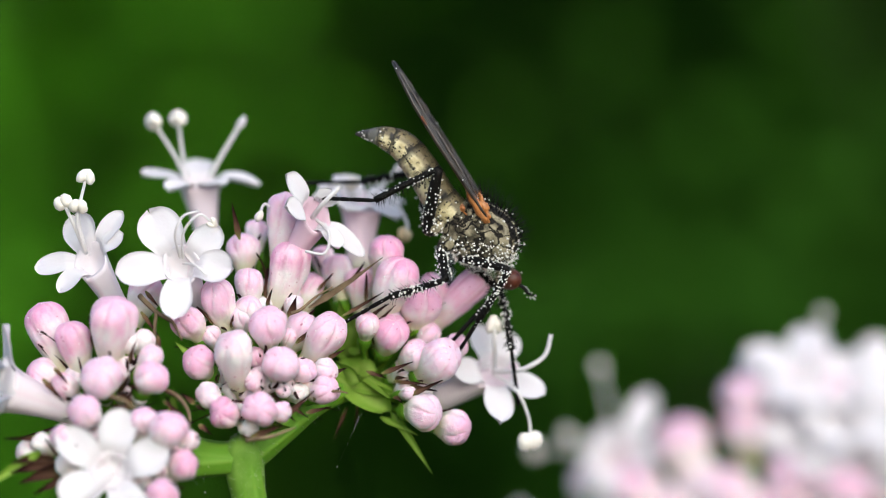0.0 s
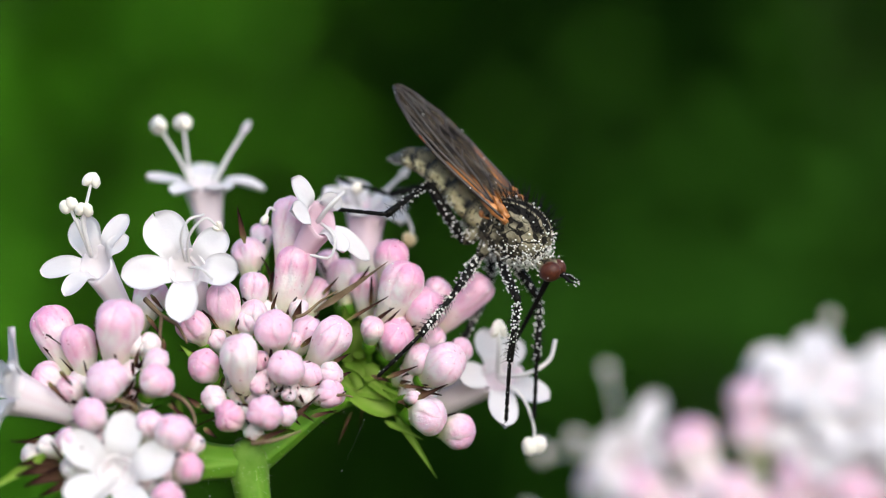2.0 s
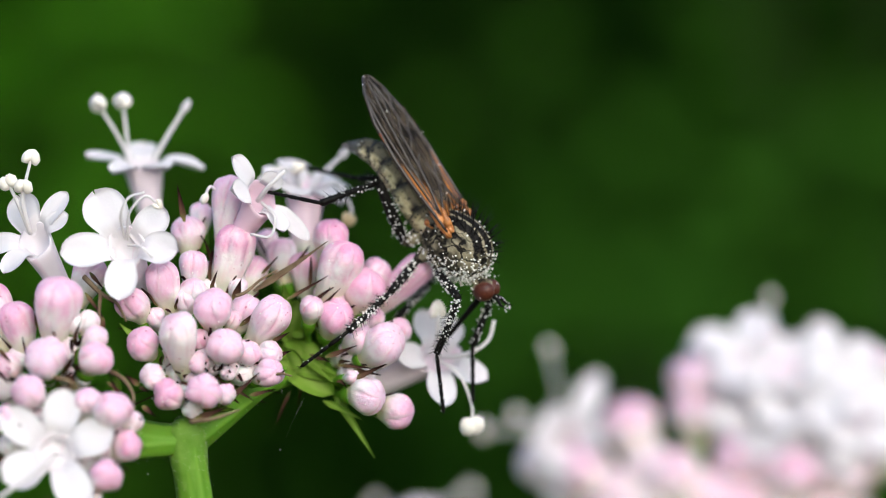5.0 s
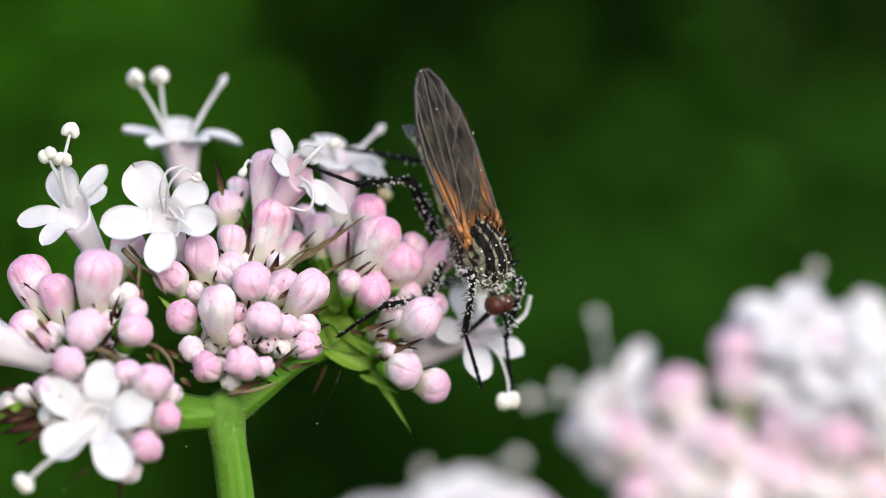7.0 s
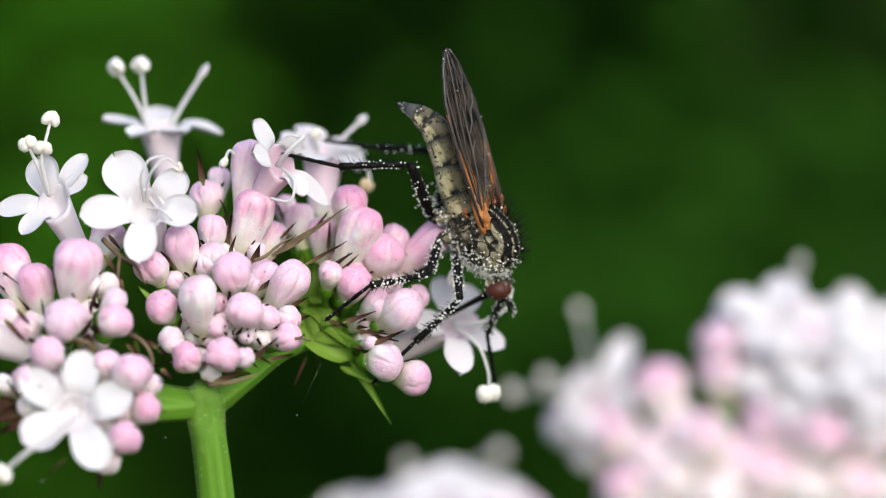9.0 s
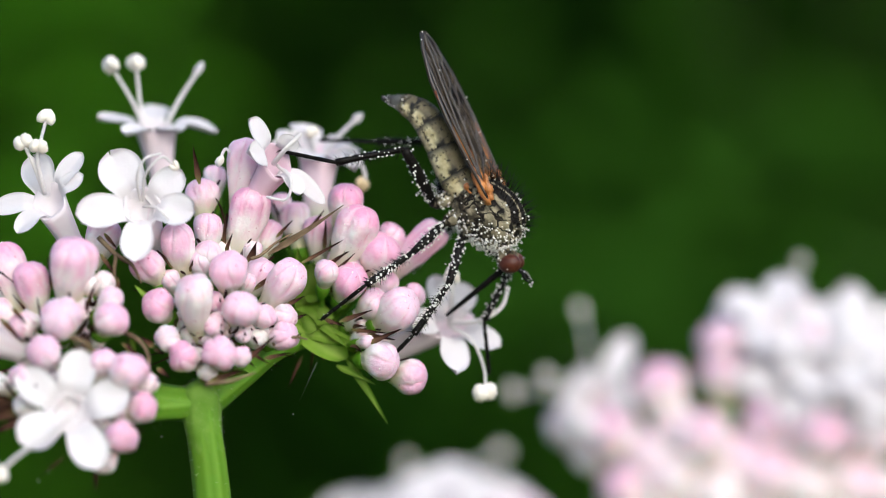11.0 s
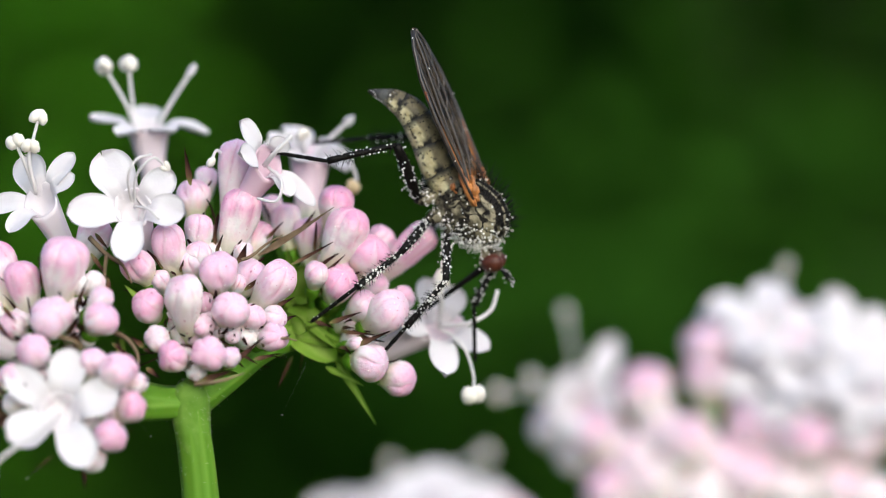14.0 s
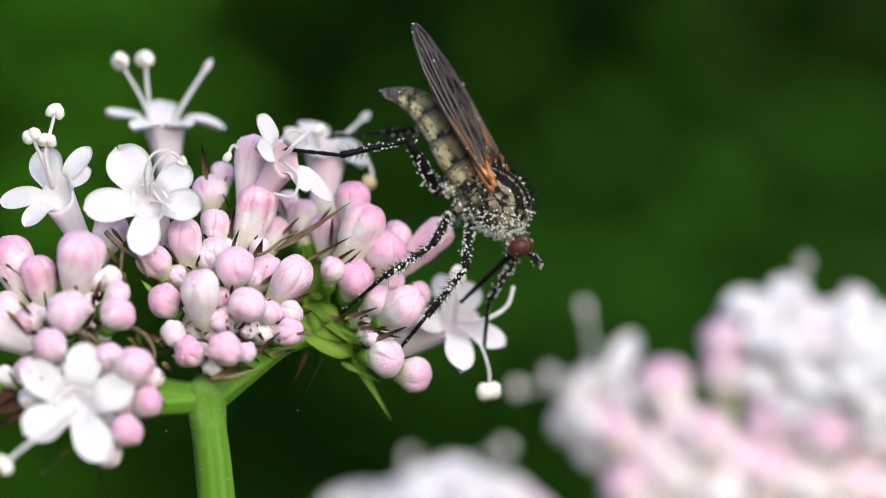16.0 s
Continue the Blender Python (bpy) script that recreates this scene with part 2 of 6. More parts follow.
def wing_material():
    """Smoky brown wrinkled membrane, orange towards the root and along the front edge."""
    m, n, l, b = material("wing_membrane", 0.34, 0.10)
    along, lead = attr(n, "along"), attr(n, "pale")
    wide = noise_of(n, l, 900, 3)
    tc = n.new("ShaderNodeTexCoord")
    stretch = n.new("ShaderNodeMapping")
    stretch.inputs["Scale"].default_value = (900, 5200, 900)
    l.new(tc.outputs["Object"], stretch.inputs["Vector"])
    crease = n.new("ShaderNodeTexNoise")
    crease.inputs["Scale"].default_value, crease.inputs["Detail"].default_value = 1.0, 4.0
    l.new(stretch.outputs["Vector"], crease.inputs["Vector"])
    both = calc(n, l, "ADD", calc(n, l, "MULTIPLY", wide, 0.5), calc(n, l, "MULTIPLY", crease.outputs["Fac"], 0.5))
    # Paler streaks along the creases: the sheen on the pleats, put into the colour.
    c = ramp(n, l, both, [(0.40, (0.006, 0.0045, 0.003)), (0.60, (0.090, 0.068, 0.046))])
    root = calc(n, l, "ADD", calc(n, l, "SUBTRACT", along, calc(n, l, "MULTIPLY", lead, 0.38)), calc(n, l, "MULTIPLY", calc(n, l, "SUBTRACT", crease.outputs["Fac"], 0.5), 0.16))
    amber = ramp(n, l, root, [(0.01, (1, 1, 1)), (0.17, (0, 0, 0))])
    c = mix(n, l, amber, c, mix(n, l, crease.outputs["Fac"], (0.42, 0.11, 0.010), (0.88, 0.36, 0.07)))
    l.new(c, b.inputs["Base Color"])
    bump(n, l, b, calc(n, l, "ADD", crease.outputs["Fac"], calc(n, l, "MULTIPLY", wide, 0.6)), 0.5, 0.00020)
    t = n.new("ShaderNodeBsdfTransparent")
    t.inputs["Color"].default_value = (0.75, 0.68, 0.60, 1)
    x = n.new("ShaderNodeMixShader")
    x.inputs["Fac"].default_value = 0.26
    l.new(b.outputs[0], x.inputs[1])
    l.new(t.outputs[0], x.inputs[2])
    l.new(x.outputs[0], n["Material Output"].inputs["Surface"])
    return m


NODE = plain("node_pale_green", (0.10, 0.24, 0.016), (0.20, 0.35, 0.06), 0.65, 1100, 0.12, 0.3)
BUD, PETAL, TUBE, STEM, BRACT = bud_material(), petal_material(), tube_material(), stem_material(), bract_material()
TWIG = plain("withered_twig", (0.10, 0.065, 0.04), (0.24, 0.18, 0.11), 0.8, 1500, 0.1, 0.6)
LEAF = leafy("bract_leaf", (0.17, 0.34, 0.03), (0.33, 0.51, 0.07), (0.44, 0.58, 0.14))
ANTHER = plain("anther_cream", (0.82, 0.75, 0.66), (0.93, 0.90, 0.84), 0.7, 5000, 0.2, 0.6)
ANTHER_BROWN = plain("anther_withered", (0.62, 0.46, 0.24), (0.80, 0.66, 0.42), 0.7, 5000, 0.2, 0.6)
FILAMENT = plain("filament_white", (0.84, 0.80, 0.80), (0.90, 0.88, 0.88), 0.45, 3000, 0.3, 0.0, 0.25)
THORAX, ABDOMEN, WING = thorax_material(), abdomen_material(), wing_material()
BLACK = plain("leg_black", (0.003, 0.0026, 0.0025), (0.008, 0.007, 0.006), 0.5, 4000, 0.12, 0.5)
EYE = plain("eye_brown", (0.048, 0.012, 0.007), (0.105, 0.028, 0.014), 0.42, 9000, 0.35, 0.8)
AMBER = plain("halter_amber", (0.14, 0.035, 0.007), (0.62, 0.26, 0.08), 0.35, 2600, 0.5, 0.8)
POLLEN = plain("pollen_white", (0.78, 0.76, 0.70), (0.92, 0.91, 0.88), 0.8, 9000, 0.2)
VEIN = plain("wing_vein", (0.016, 0.012, 0.009), (0.055, 0.042, 0.033), 0.3, 2500, 0.5)
AMBER_DARK = plain("wing_vein_root", (0.10, 0.025, 0.006), (0.30, 0.09, 0.015), 0.4, 3000)
HAIR = plain("bristle_black", (0.004, 0.0035, 0.003), (0.010, 0.008, 0.007), 0.5, 4000, 0.15)


# ---- mesh builders, in millimetres ----
def mesh_of(name, verts, faces, mat, scale=MM, smooth=True, **floats):
    me = bpy.data.meshes.new(name)
    me.from_pydata([(x * scale, y * scale, z * scale) for x, y, z in verts], [], faces)
    for key, values in floats.items():
        me.attributes.new(key, "FLOAT", "POINT").data.foreach_set("value", values)
    if smooth:
        me.polygons.foreach_set("use_smooth", [True] * len(me.polygons))
    me.materials.append(mat)
    me.update()
    return me


def part(name, me, parent, m=None, label=""):
    ob = new(name, me)
    ob.parent = parent
    if m is not None:
        ob.matrix_basis = m
    return tagged(ob, label) if label else ob


def place(x, y, z):
    return Matrix.Translation((x * MM, y * MM, z * MM))


def along_axis(origin, way, spin=0.0):
    """A pose at origin (mm) whose z axis points along way."""
    q = Vector(way).normalized().to_track_quat("Z", "Y")
    return Matrix.Translation(Vector(origin) * MM) @ q.to_matrix().to_4x4() @ pose(0, 0, 0, 0, 0, spin)


def lathe(rows, seg, bulge=None, close=True):
    """rows of (radius, height); bulge(i, angle, s) scales the radius."""
    verts, faces = [], []
    for i, (r, z) in enumerate(rows):
        for k in range(seg):
            a = 2 * math.pi * k / seg
            f = bulge(i, a, i / (len(rows) - 1)) if bulge else 1.0
            verts.append((r * f * math.cos(a), r * f * math.sin(a), z))
    for i in range(len(rows) - 1):
        for k in range(seg):
            j = (k + 1) % seg
            faces.append((i * seg + k, i * seg + j, (i + 1) * seg + j, (i + 1) * seg + k))
    if close:
        faces.append(tuple(range(seg - 1, -1, -1)))
        faces.append(tuple(range((len(rows) - 1) * seg, len(rows) * seg)))
    return verts, faces


def smooth_line(points, steps):
    """A rounded line through the points."""
    p = [Vector(q) for q in points]
    p = [2 * p[0] - p[1]] + p + [2 * p[-1] - p[-2]]
    out = []
    for i in range(1, len(p) - 2):
        for k in range(steps):
            t = k / steps
            out.append(0.5 * ((2 * p[i]) + (p[i + 1] - p[i - 1]) * t + (2 * p[i - 1] - 5 * p[i] + 4 * p[i + 1] - p[i + 2]) * t * t
                              + (3 * p[i] - p[i - 1] - 3 * p[i + 1] + p[i + 2]) * t ** 3))
    return out + [p[-2]]


def sweep(points, radii, seg=8, bulge=None):
    """A closed round bar along the points."""
    verts, faces = [], []
    side = None
    n = len(points)
    for i, c in enumerate(points):
        c = Vector(c)
        t = (Vector(points[min(i + 1, n - 1)]) - Vector(points[max(i - 1, 0)])).normalized()
        if side is None:
            side = t.orthogonal().normalized()
        side = (side - t * side.dot(t)).normalized()
        up = t.cross(side)
        r = float(np.interp(i / (n - 1), np.linspace(0, 1, len(radii)), radii))
        for k in range(seg):
            a = 2 * math.pi * k / seg
            f = r * (bulge(i / (n - 1), a) if bulge else 1.0)
            verts.append(tuple(c + side * (f * math.cos(a)) + up * (f * math.sin(a))))
    for i in range(n - 1):
        for k in range(seg):
            j = (k + 1) % seg
            faces.append((i * seg + k, i * seg + j, (i + 1) * seg + j, (i + 1) * seg + k))
    faces.append(tuple(range(seg - 1, -1, -1)))
    faces.append(tuple(range((n - 1) * seg, n * seg)))
    return verts, faces


def add(verts, faces, more):
    v, f = more
    o = len(verts)
    verts += v
    faces += [tuple(i + o for i in q) for q in f]


BALL = []


def ball(c, r, squash=1.0):
    """A small twenty-sided grain."""
    if not BALL:
        bm = bmesh.new()
        bmesh.ops.create_icosphere(bm, subdivisions=1, radius=1.0)
        BALL.append([tuple(v.co) for v in bm.verts])
        BALL.append([tuple(v.index for v in f.verts) for f in bm.faces])
        bm.free()
    return [(c[0] + r * x, c[1] + r * y, c[2] + r * z * squash) for x, y, z in BALL[0]], BALL[1]


def spike(a, b, r):
    """A thin three-sided hair from a to b."""
    a, b = Vector(a), Vector(b)
    s = (b - a).orthogonal().normalized() * r
    u = (b - a).normalized().cross(s)
    v = [tuple(a + s), tuple(a - 0.5 * s + 0.87 * u), tuple(a - 0.5 * s - 0.87 * u), tuple(b)]
    return v, [(0, 1, 3), (1, 2, 3), (2, 0, 3), (2, 1, 0)]


def blade(name, length, width, thick, mat, curl=0.0, cup=0.0, tipness=0.55, nu=12, nv=8, wave=0.0, seed=0, dip=0.0):
    """A petal or leaf along +x from the origin, its face to +z: rounded outline, real thickness, curled and cupped."""
    rng = random.Random(seed)
    ph = rng.uniform(0, 6)
    verts, along, seam = [], [], []
    for layer in (1, -1):
        for i in range(nu + 1):
            s = i / nu
            if tipness < 0.9:
                t = min(1.0, s / 0.55)
                full = 0.66 + 0.34 * t * t * (3 - 2 * t) if s < 0.55 else max(0.0, 1 - ((s - 0.55) / 0.45) ** 2.2) ** 0.56
            else:
                full = max(0.0, 1 - s) ** 0.8 * min(1.0, 0.25 + 3.2 * s)
            w = max(width * 0.5 * full, width * 0.02)
            a = curl * s
            x = length * (math.sin(a) / curl if abs(curl) > 1e-4 else s)
            z = length * ((1 - math.cos(a)) / curl if abs(curl) > 1e-4 else 0.0)
            z -= dip * max(0.0, 1 - s / 0.35) ** 2
            for j in range(nv + 1):
                q = 2 * j / nv - 1
                edge = math.sqrt(max(0.0, 1 - q * q)) * min(1, 6 * (1 - s) + 0.05)
                h = cup * width * q * q * (0.4 + s) + wave * width * math.sin(5 * s + 2.5 * q + ph)
                th = layer * thick * 0.5 * (0.15 + 0.85 * edge)
                verts.append((x - math.sin(a) * (h + th), w * q, z + math.cos(a) * (h + th)))
                along.append(s)
                seam.append(max(0.0, 1 - 7 * min(abs(q), abs(q - 0.45 * s), abs(q + 0.45 * s))))
    faces = []
    m = nv + 1
    o = (nu + 1) * m
    for i in range(nu):
        for j in range(nv):
            a, b, c, d = i * m + j, i * m + j + 1, (i + 1) * m + j + 1, (i + 1) * m + j
            faces += [(a, d, c, b), (o + a, o + b, o + c, o + d)]
    rim = [i * m for i in range(nu + 1)] + [nu * m + j for j in range(1, m)] + [i * m + nv for i in range(nu - 1, -1, -1)] + [j for j in range(nv - 1, 0, -1)]
    for k in range(len(rim)):
        a, b = rim[k], rim[(k + 1) % len(rim)]
        faces.append((a, b, o + b, o + a))
    return mesh_of(name, verts, faces, mat, along=along, seam=seam)


# ---- ground and the green behind ----
def ground():
    n = 40
    verts, faces = [], []
    for i in range(n + 1):
        for j in range(n + 1):
            u, v = (2 * i / n - 1), (2 * j / n - 1)
            x, y = 300 * u * abs(u) ** 1.6, 300 * v * abs(v) ** 1.6
            verts.append((x, y, 0.03 * noise.noise((x * 0.4, y * 0.4, 3.0)) if abs(x) + abs(y) < 60 else 0.0))
    for i in range(n):
        for j in range(n):
            a = i * (n + 1) + j
            faces.append((a, a + n + 1, a + n + 2, a + 1))
    mat = plain("meadow_soil", (0.035, 0.05, 0.015), (0.07, 0.10, 0.03), 0.9, 12, 0.2)
    tagged(new("ground", mesh_of("ground", verts, faces, mat, 1.0)), "dark green meadow ground under the plants", "ground", kind="structure")


def grass(mat):
    rng = random.Random(3)
    verts, faces = [], []
    for _ in range(2600):
        y = rng.uniform(0.35, 3.0)
        x = rng.uniform(-1, 1) * (0.35 + 0.5 * y)
        h, lean, a = rng.uniform(0.18, 0.42), rng.uniform(0.02, 0.16), rng.uniform(0, 6.28)
        dx, dy = math.cos(a), math.sin(a)
        w = rng.uniform(0.002, 0.0045)
        o = len(verts)
        for k, s in enumerate((0.0, 0.5, 0.85)):
            cx, cy, cz = x + dx * lean * s * s, y + dy * lean * s * s, h * s
            ww = w * (1 - 0.45 * s)
            verts += [(cx - dy * ww, cy + dx * ww, cz), (cx + dy * ww, cy - dx * ww, cz)]
        verts.append((x + dx * lean * 1.3, y + dy * lean * 1.3, h))
        faces += [(o, o + 1, o + 3, o + 2), (o + 2, o + 3, o + 5, o + 4), (o + 4, o + 5, o + 6)]
    tagged(new("meadow_grass", mesh_of("meadow_grass", verts, faces, mat, 1.0)), "tall green meadow grass far out of focus", "grass", kind="stuff")


def shrub(name, label, x, y, height, spread, count, leaf, mat, wood, seed):
    """A bush: forked stems and a loose crown of many pointed leaves."""
    rng = random.Random(seed)
    root = tagged(new(name), label, "shrub", "bushes behind the flowers")
    root.location = (x, y, 0)
    lv, lf = [], []
    tips = []
    for _ in range(34):
        a, r = rng.uniform(0, 6.28), spread * math.sqrt(rng.random())
        end = Vector((r * math.cos(a), 0.6 * r * math.sin(a), height * rng.uniform(0.6, 1.0)))
        mid = Vector((end.x * 0.35, end.y * 0.35, end.z * 0.5))
        line = smooth_line([(0.1 * end.x, 0.1 * end.y, -0.02), mid, end], 5)
        part("stem", mesh_of("stem", *sweep(line, [0.014, 0.009, 0.003], 6), wood, 1.0), root)
        tips.append(line)
    for _ in range(count):
        line = rng.choice(tips)
        c = line[rng.randrange(2, len(line))] + Vector((rng.gauss(0, 0.20 * spread), rng.gauss(0, 0.14 * spread), rng.gauss(0, 0.10 * height)))
        if c.z < 0.02:
            continue
        way = Vector((rng.gauss(0, 1), rng.gauss(0, 1), rng.gauss(-0.1, 0.6))).normalized()
        side = way.cross(Vector((rng.gauss(0, 0.4), rng.gauss(0, 0.4), 1))).normalized()
        up = side.cross(way)
        l, w = leaf * rng.uniform(0.6, 1.25), leaf * rng.uniform(0.22, 0.38)
        o = len(lv)
        lv += [tuple(c), tuple(c + way * l * 0.45 + side * w + up * 0.15 * w), tuple(c + way * l - up * 0.12 * l), tuple(c + way * l * 0.45 - side * w + up * 0.15 * w), tuple(c + way * l * 0.5 - up * 0.06 * l)]
        lf += [(o, o + 4, o + 1), (o + 1, o + 4, o + 2), (o + 2, o + 4, o + 3), (o + 3, o + 4, o)]
    tagged(part("foliage", mesh_of("foliage", lv, lf, mat, 1.0), root), kind="stuff")


def backdrop():
    # The lit-to-shaded gradient of the foliage is put into these four leaf colours.
    dark = plain("leaf_shaded", (0.034, 0.108, 0.010), (0.049, 0.147, 0.014), 0.8, 14, 0.04, 0.0, 0.35)
    deep = plain("leaf_deep_shade", (0.022, 0.070, 0.008), (0.032, 0.098, 0.010), 0.8, 14, 0.04, 0.0, 0.35)
    middle = plain("leaf_half_lit", (0.045, 0.142, 0.012), (0.066, 0.19, 0.018), 0.8, 14, 0.04, 0.0, 0.4)
    light = plain("leaf_lit", (0.088, 0.29, 0.013), (0.12, 0.37, 0.019), 0.8, 14, 0.04, 0.0, 0.3)
    wood = plain("shrub_wood", (0.03, 0.06, 0.012), (0.05, 0.09, 0.02), 0.8, 60)
    blades = plain("grass_blade", (0.035, 0.11, 0.015), (0.06, 0.16, 0.025), 0.7, 20, 0.1, 0.0, 0.25)
    ground()
    grass(blades)
    # Painted light by bush: lit at left, deep shade mid, half lit right.
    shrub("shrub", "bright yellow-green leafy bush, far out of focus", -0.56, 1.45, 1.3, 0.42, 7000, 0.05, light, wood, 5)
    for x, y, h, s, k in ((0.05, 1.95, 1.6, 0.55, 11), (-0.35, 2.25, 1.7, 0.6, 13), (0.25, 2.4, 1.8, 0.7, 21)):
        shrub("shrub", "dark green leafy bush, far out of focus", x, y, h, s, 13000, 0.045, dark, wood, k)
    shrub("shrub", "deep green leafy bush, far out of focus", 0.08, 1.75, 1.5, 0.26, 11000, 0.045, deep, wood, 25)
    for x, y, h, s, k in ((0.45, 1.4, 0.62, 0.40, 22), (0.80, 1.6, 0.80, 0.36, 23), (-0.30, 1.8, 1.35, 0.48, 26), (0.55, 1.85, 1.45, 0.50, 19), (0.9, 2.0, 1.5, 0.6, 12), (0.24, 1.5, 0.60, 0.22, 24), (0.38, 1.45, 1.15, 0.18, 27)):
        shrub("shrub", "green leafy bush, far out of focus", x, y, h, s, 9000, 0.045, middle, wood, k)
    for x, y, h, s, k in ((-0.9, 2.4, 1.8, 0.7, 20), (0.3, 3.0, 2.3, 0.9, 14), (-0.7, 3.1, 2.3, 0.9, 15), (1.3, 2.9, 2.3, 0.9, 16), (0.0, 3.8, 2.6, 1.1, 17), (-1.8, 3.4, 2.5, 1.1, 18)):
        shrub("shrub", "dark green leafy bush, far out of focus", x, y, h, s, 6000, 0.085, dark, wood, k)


# ---- valerian: buds, open flowers, stalks, bracts ----
def bud_mesh(r, length, pale, seed, fold=0.0):
    """A closed bud: slim green foot, swollen five-lobed head, seams between the folded lobes."""
    rng = random.Random(seed)
    seg, n = 50, 20
    ph = rng.uniform(0, 6.28)
    foot = rng.uniform(0.42, 0.56)
    blunt = rng.uniform(2.1, 3.0)
    rows = []
    head = length - 1.0 * r
    for i in range(n + 1):
        s = (i / n) ** 0.8
        z = length * s
        if z < head:
            t = z / max(head, 1e-6)
            rad = r * (foot + (1 - foot) * t * t * (3 - 2 * t))
        else:
            q = (z - head) / (length - head)
            rad = r * math.sqrt(max(0.0, 1 - q ** blunt))
        rows.append((max(rad, 0.03 * r), z))
    lob = fold or rng.uniform(0.10, 0.19)
    tw = rng.uniform(0.15, 0.7) * rng.choice((-1, 1))
    bend = rng.uniform(-0.08, 0.08) * length
    flat = rng.uniform(0, 6.28)
    hand = rng.choice((-1, 1))

    def lap(a, s):
        """How far round one of the five folded lobes: 0 and 1 at the grooves beside it."""
        return (hand * 5 * (a + ph + tw * s * s + 0.16 * math.sin(2 * a + flat) + 0.07 * math.sin(5 * s + flat)) / (2 * math.pi)) % 1.0

    def step(u):
        return math.sin(math.pi * u) ** 0.55

    def swell(i, a, s):
        top = rows[i][1] / length
        near = min(1.0, max(0.0, (top - 0.30) * 2.4))
        return 1 + lob * near * (step(lap(a, top)) - 0.7) + 0.045 * math.sin(2 * a + flat + 2 * top) + 0.03 * math.sin(3 * a + ph)

    verts, faces = lathe(rows, seg, swell)
    along, seam, rim = [], [], []
    for rad, z in rows:
        s = z / length
        near = min(1.0, max(0.0, (s - 0.32) * 2.5))
        for k in range(seg):
            u = lap(2 * math.pi * k / seg, s)
            along.append(s)
            seam.append(near * max(0.0, 1 - min(u, 1 - u) * 11))
            rim.append(near * max(0.0, 1 - abs(u - 0.86) * 8))
    verts = [(x + bend * (z / length) ** 2 + 0.07 * r * noise.noise((x * 1.3, y * 1.3, z * 1.3 + seed)), y + 0.07 * r * noise.noise((y * 1.3, z * 1.3, x * 1.3 + seed)), z) for x, y, z in verts]
    return mesh_of("flower_bud", verts, faces, BUD, along=along, seam=seam, rim=rim, pale=[pale] * len(verts))


def add_bud(plant, org, hub, x, y, z, r, length, pale, seed, calyx=True):
    rng = random.Random(seed * 7 + 1)
    head = Vector((x, y, z))
    way = (head - Vector(hub))
    way = (way.normalized() + Vector((rng.uniform(-0.15, 0.15), rng.uniform(-0.15, 0.15), 0.25))).normalized()
    foot = head - way * (length - r)
    m = along_axis(foot - Vector(org), way, rng.uniform(0, 360))
    ob = part("flower_bud", bud_mesh(r, length, pale, seed), plant, m)
    if calyx:
        rows = [(0.16, -0.9), (0.2, -0.6), (0.36 * r + 0.16, -0.25), (0.50 * r + 0.08, 0.05), (0.52 * r + 0.06, 0.22)]
        v, f = lathe(rows, 12)
        part("calyx", mesh_of("calyx", v, f, STEM, seam=[0.0] * len(v)), ob)
    return foot, way


def tube_mesh(length, foot, throat, pale, bow, seed, facing):
    """A hollow funnel-shaped corolla tube along +z with a pouch near its foot."""
    rng = random.Random(seed)
    n, seg = 14, 26
    out, inn = [], []
    for i in range(n + 1):
        s = i / n
        r = foot + (throat - foot) * (0.25 * s + 0.75 * s ** 2.2)
        out.append((r, length * s))
        inn.append((max(r - 0.10, 0.05) if s > 0.72 else 0.05 + (r - 0.1) * s * 0.5, length * max(s, 0.72 + 0.06 * s)))
    rows = out + inn[::-1]
    ph = rng.uniform(0, 6)
    verts, faces = lathe(rows, seg, lambda i, a, s: 1 + 0.05 * math.cos(5 * a + ph) * (min(i, 2 * n + 1 - i) / n), close=True)
    along = [z / length for _, _, z in verts]
    seam = [max(0.0, 1 - 5 * abs(math.sin(2.5 * (k % seg) * 2 * math.pi / seg + ph))) for k in range(len(verts))]
    fx, fy, fz = facing
    fz = max(fz, 0.45)

    def slant(x, y, z):
        """The mouth is cut across the way it faces."""
        u = min(1.0, max(0.0, (z / length - 0.45) / 0.55))
        return (x + bow * (1 - (z / length)) ** 2, y, z - (fx * x + fy * y) / fz * u * u * (3 - 2 * u))

    verts = [slant(*p) for p in verts]
    return mesh_of("open_flower", verts, faces, TUBE, along=along, seam=seam, pale=[pale] * len(verts))


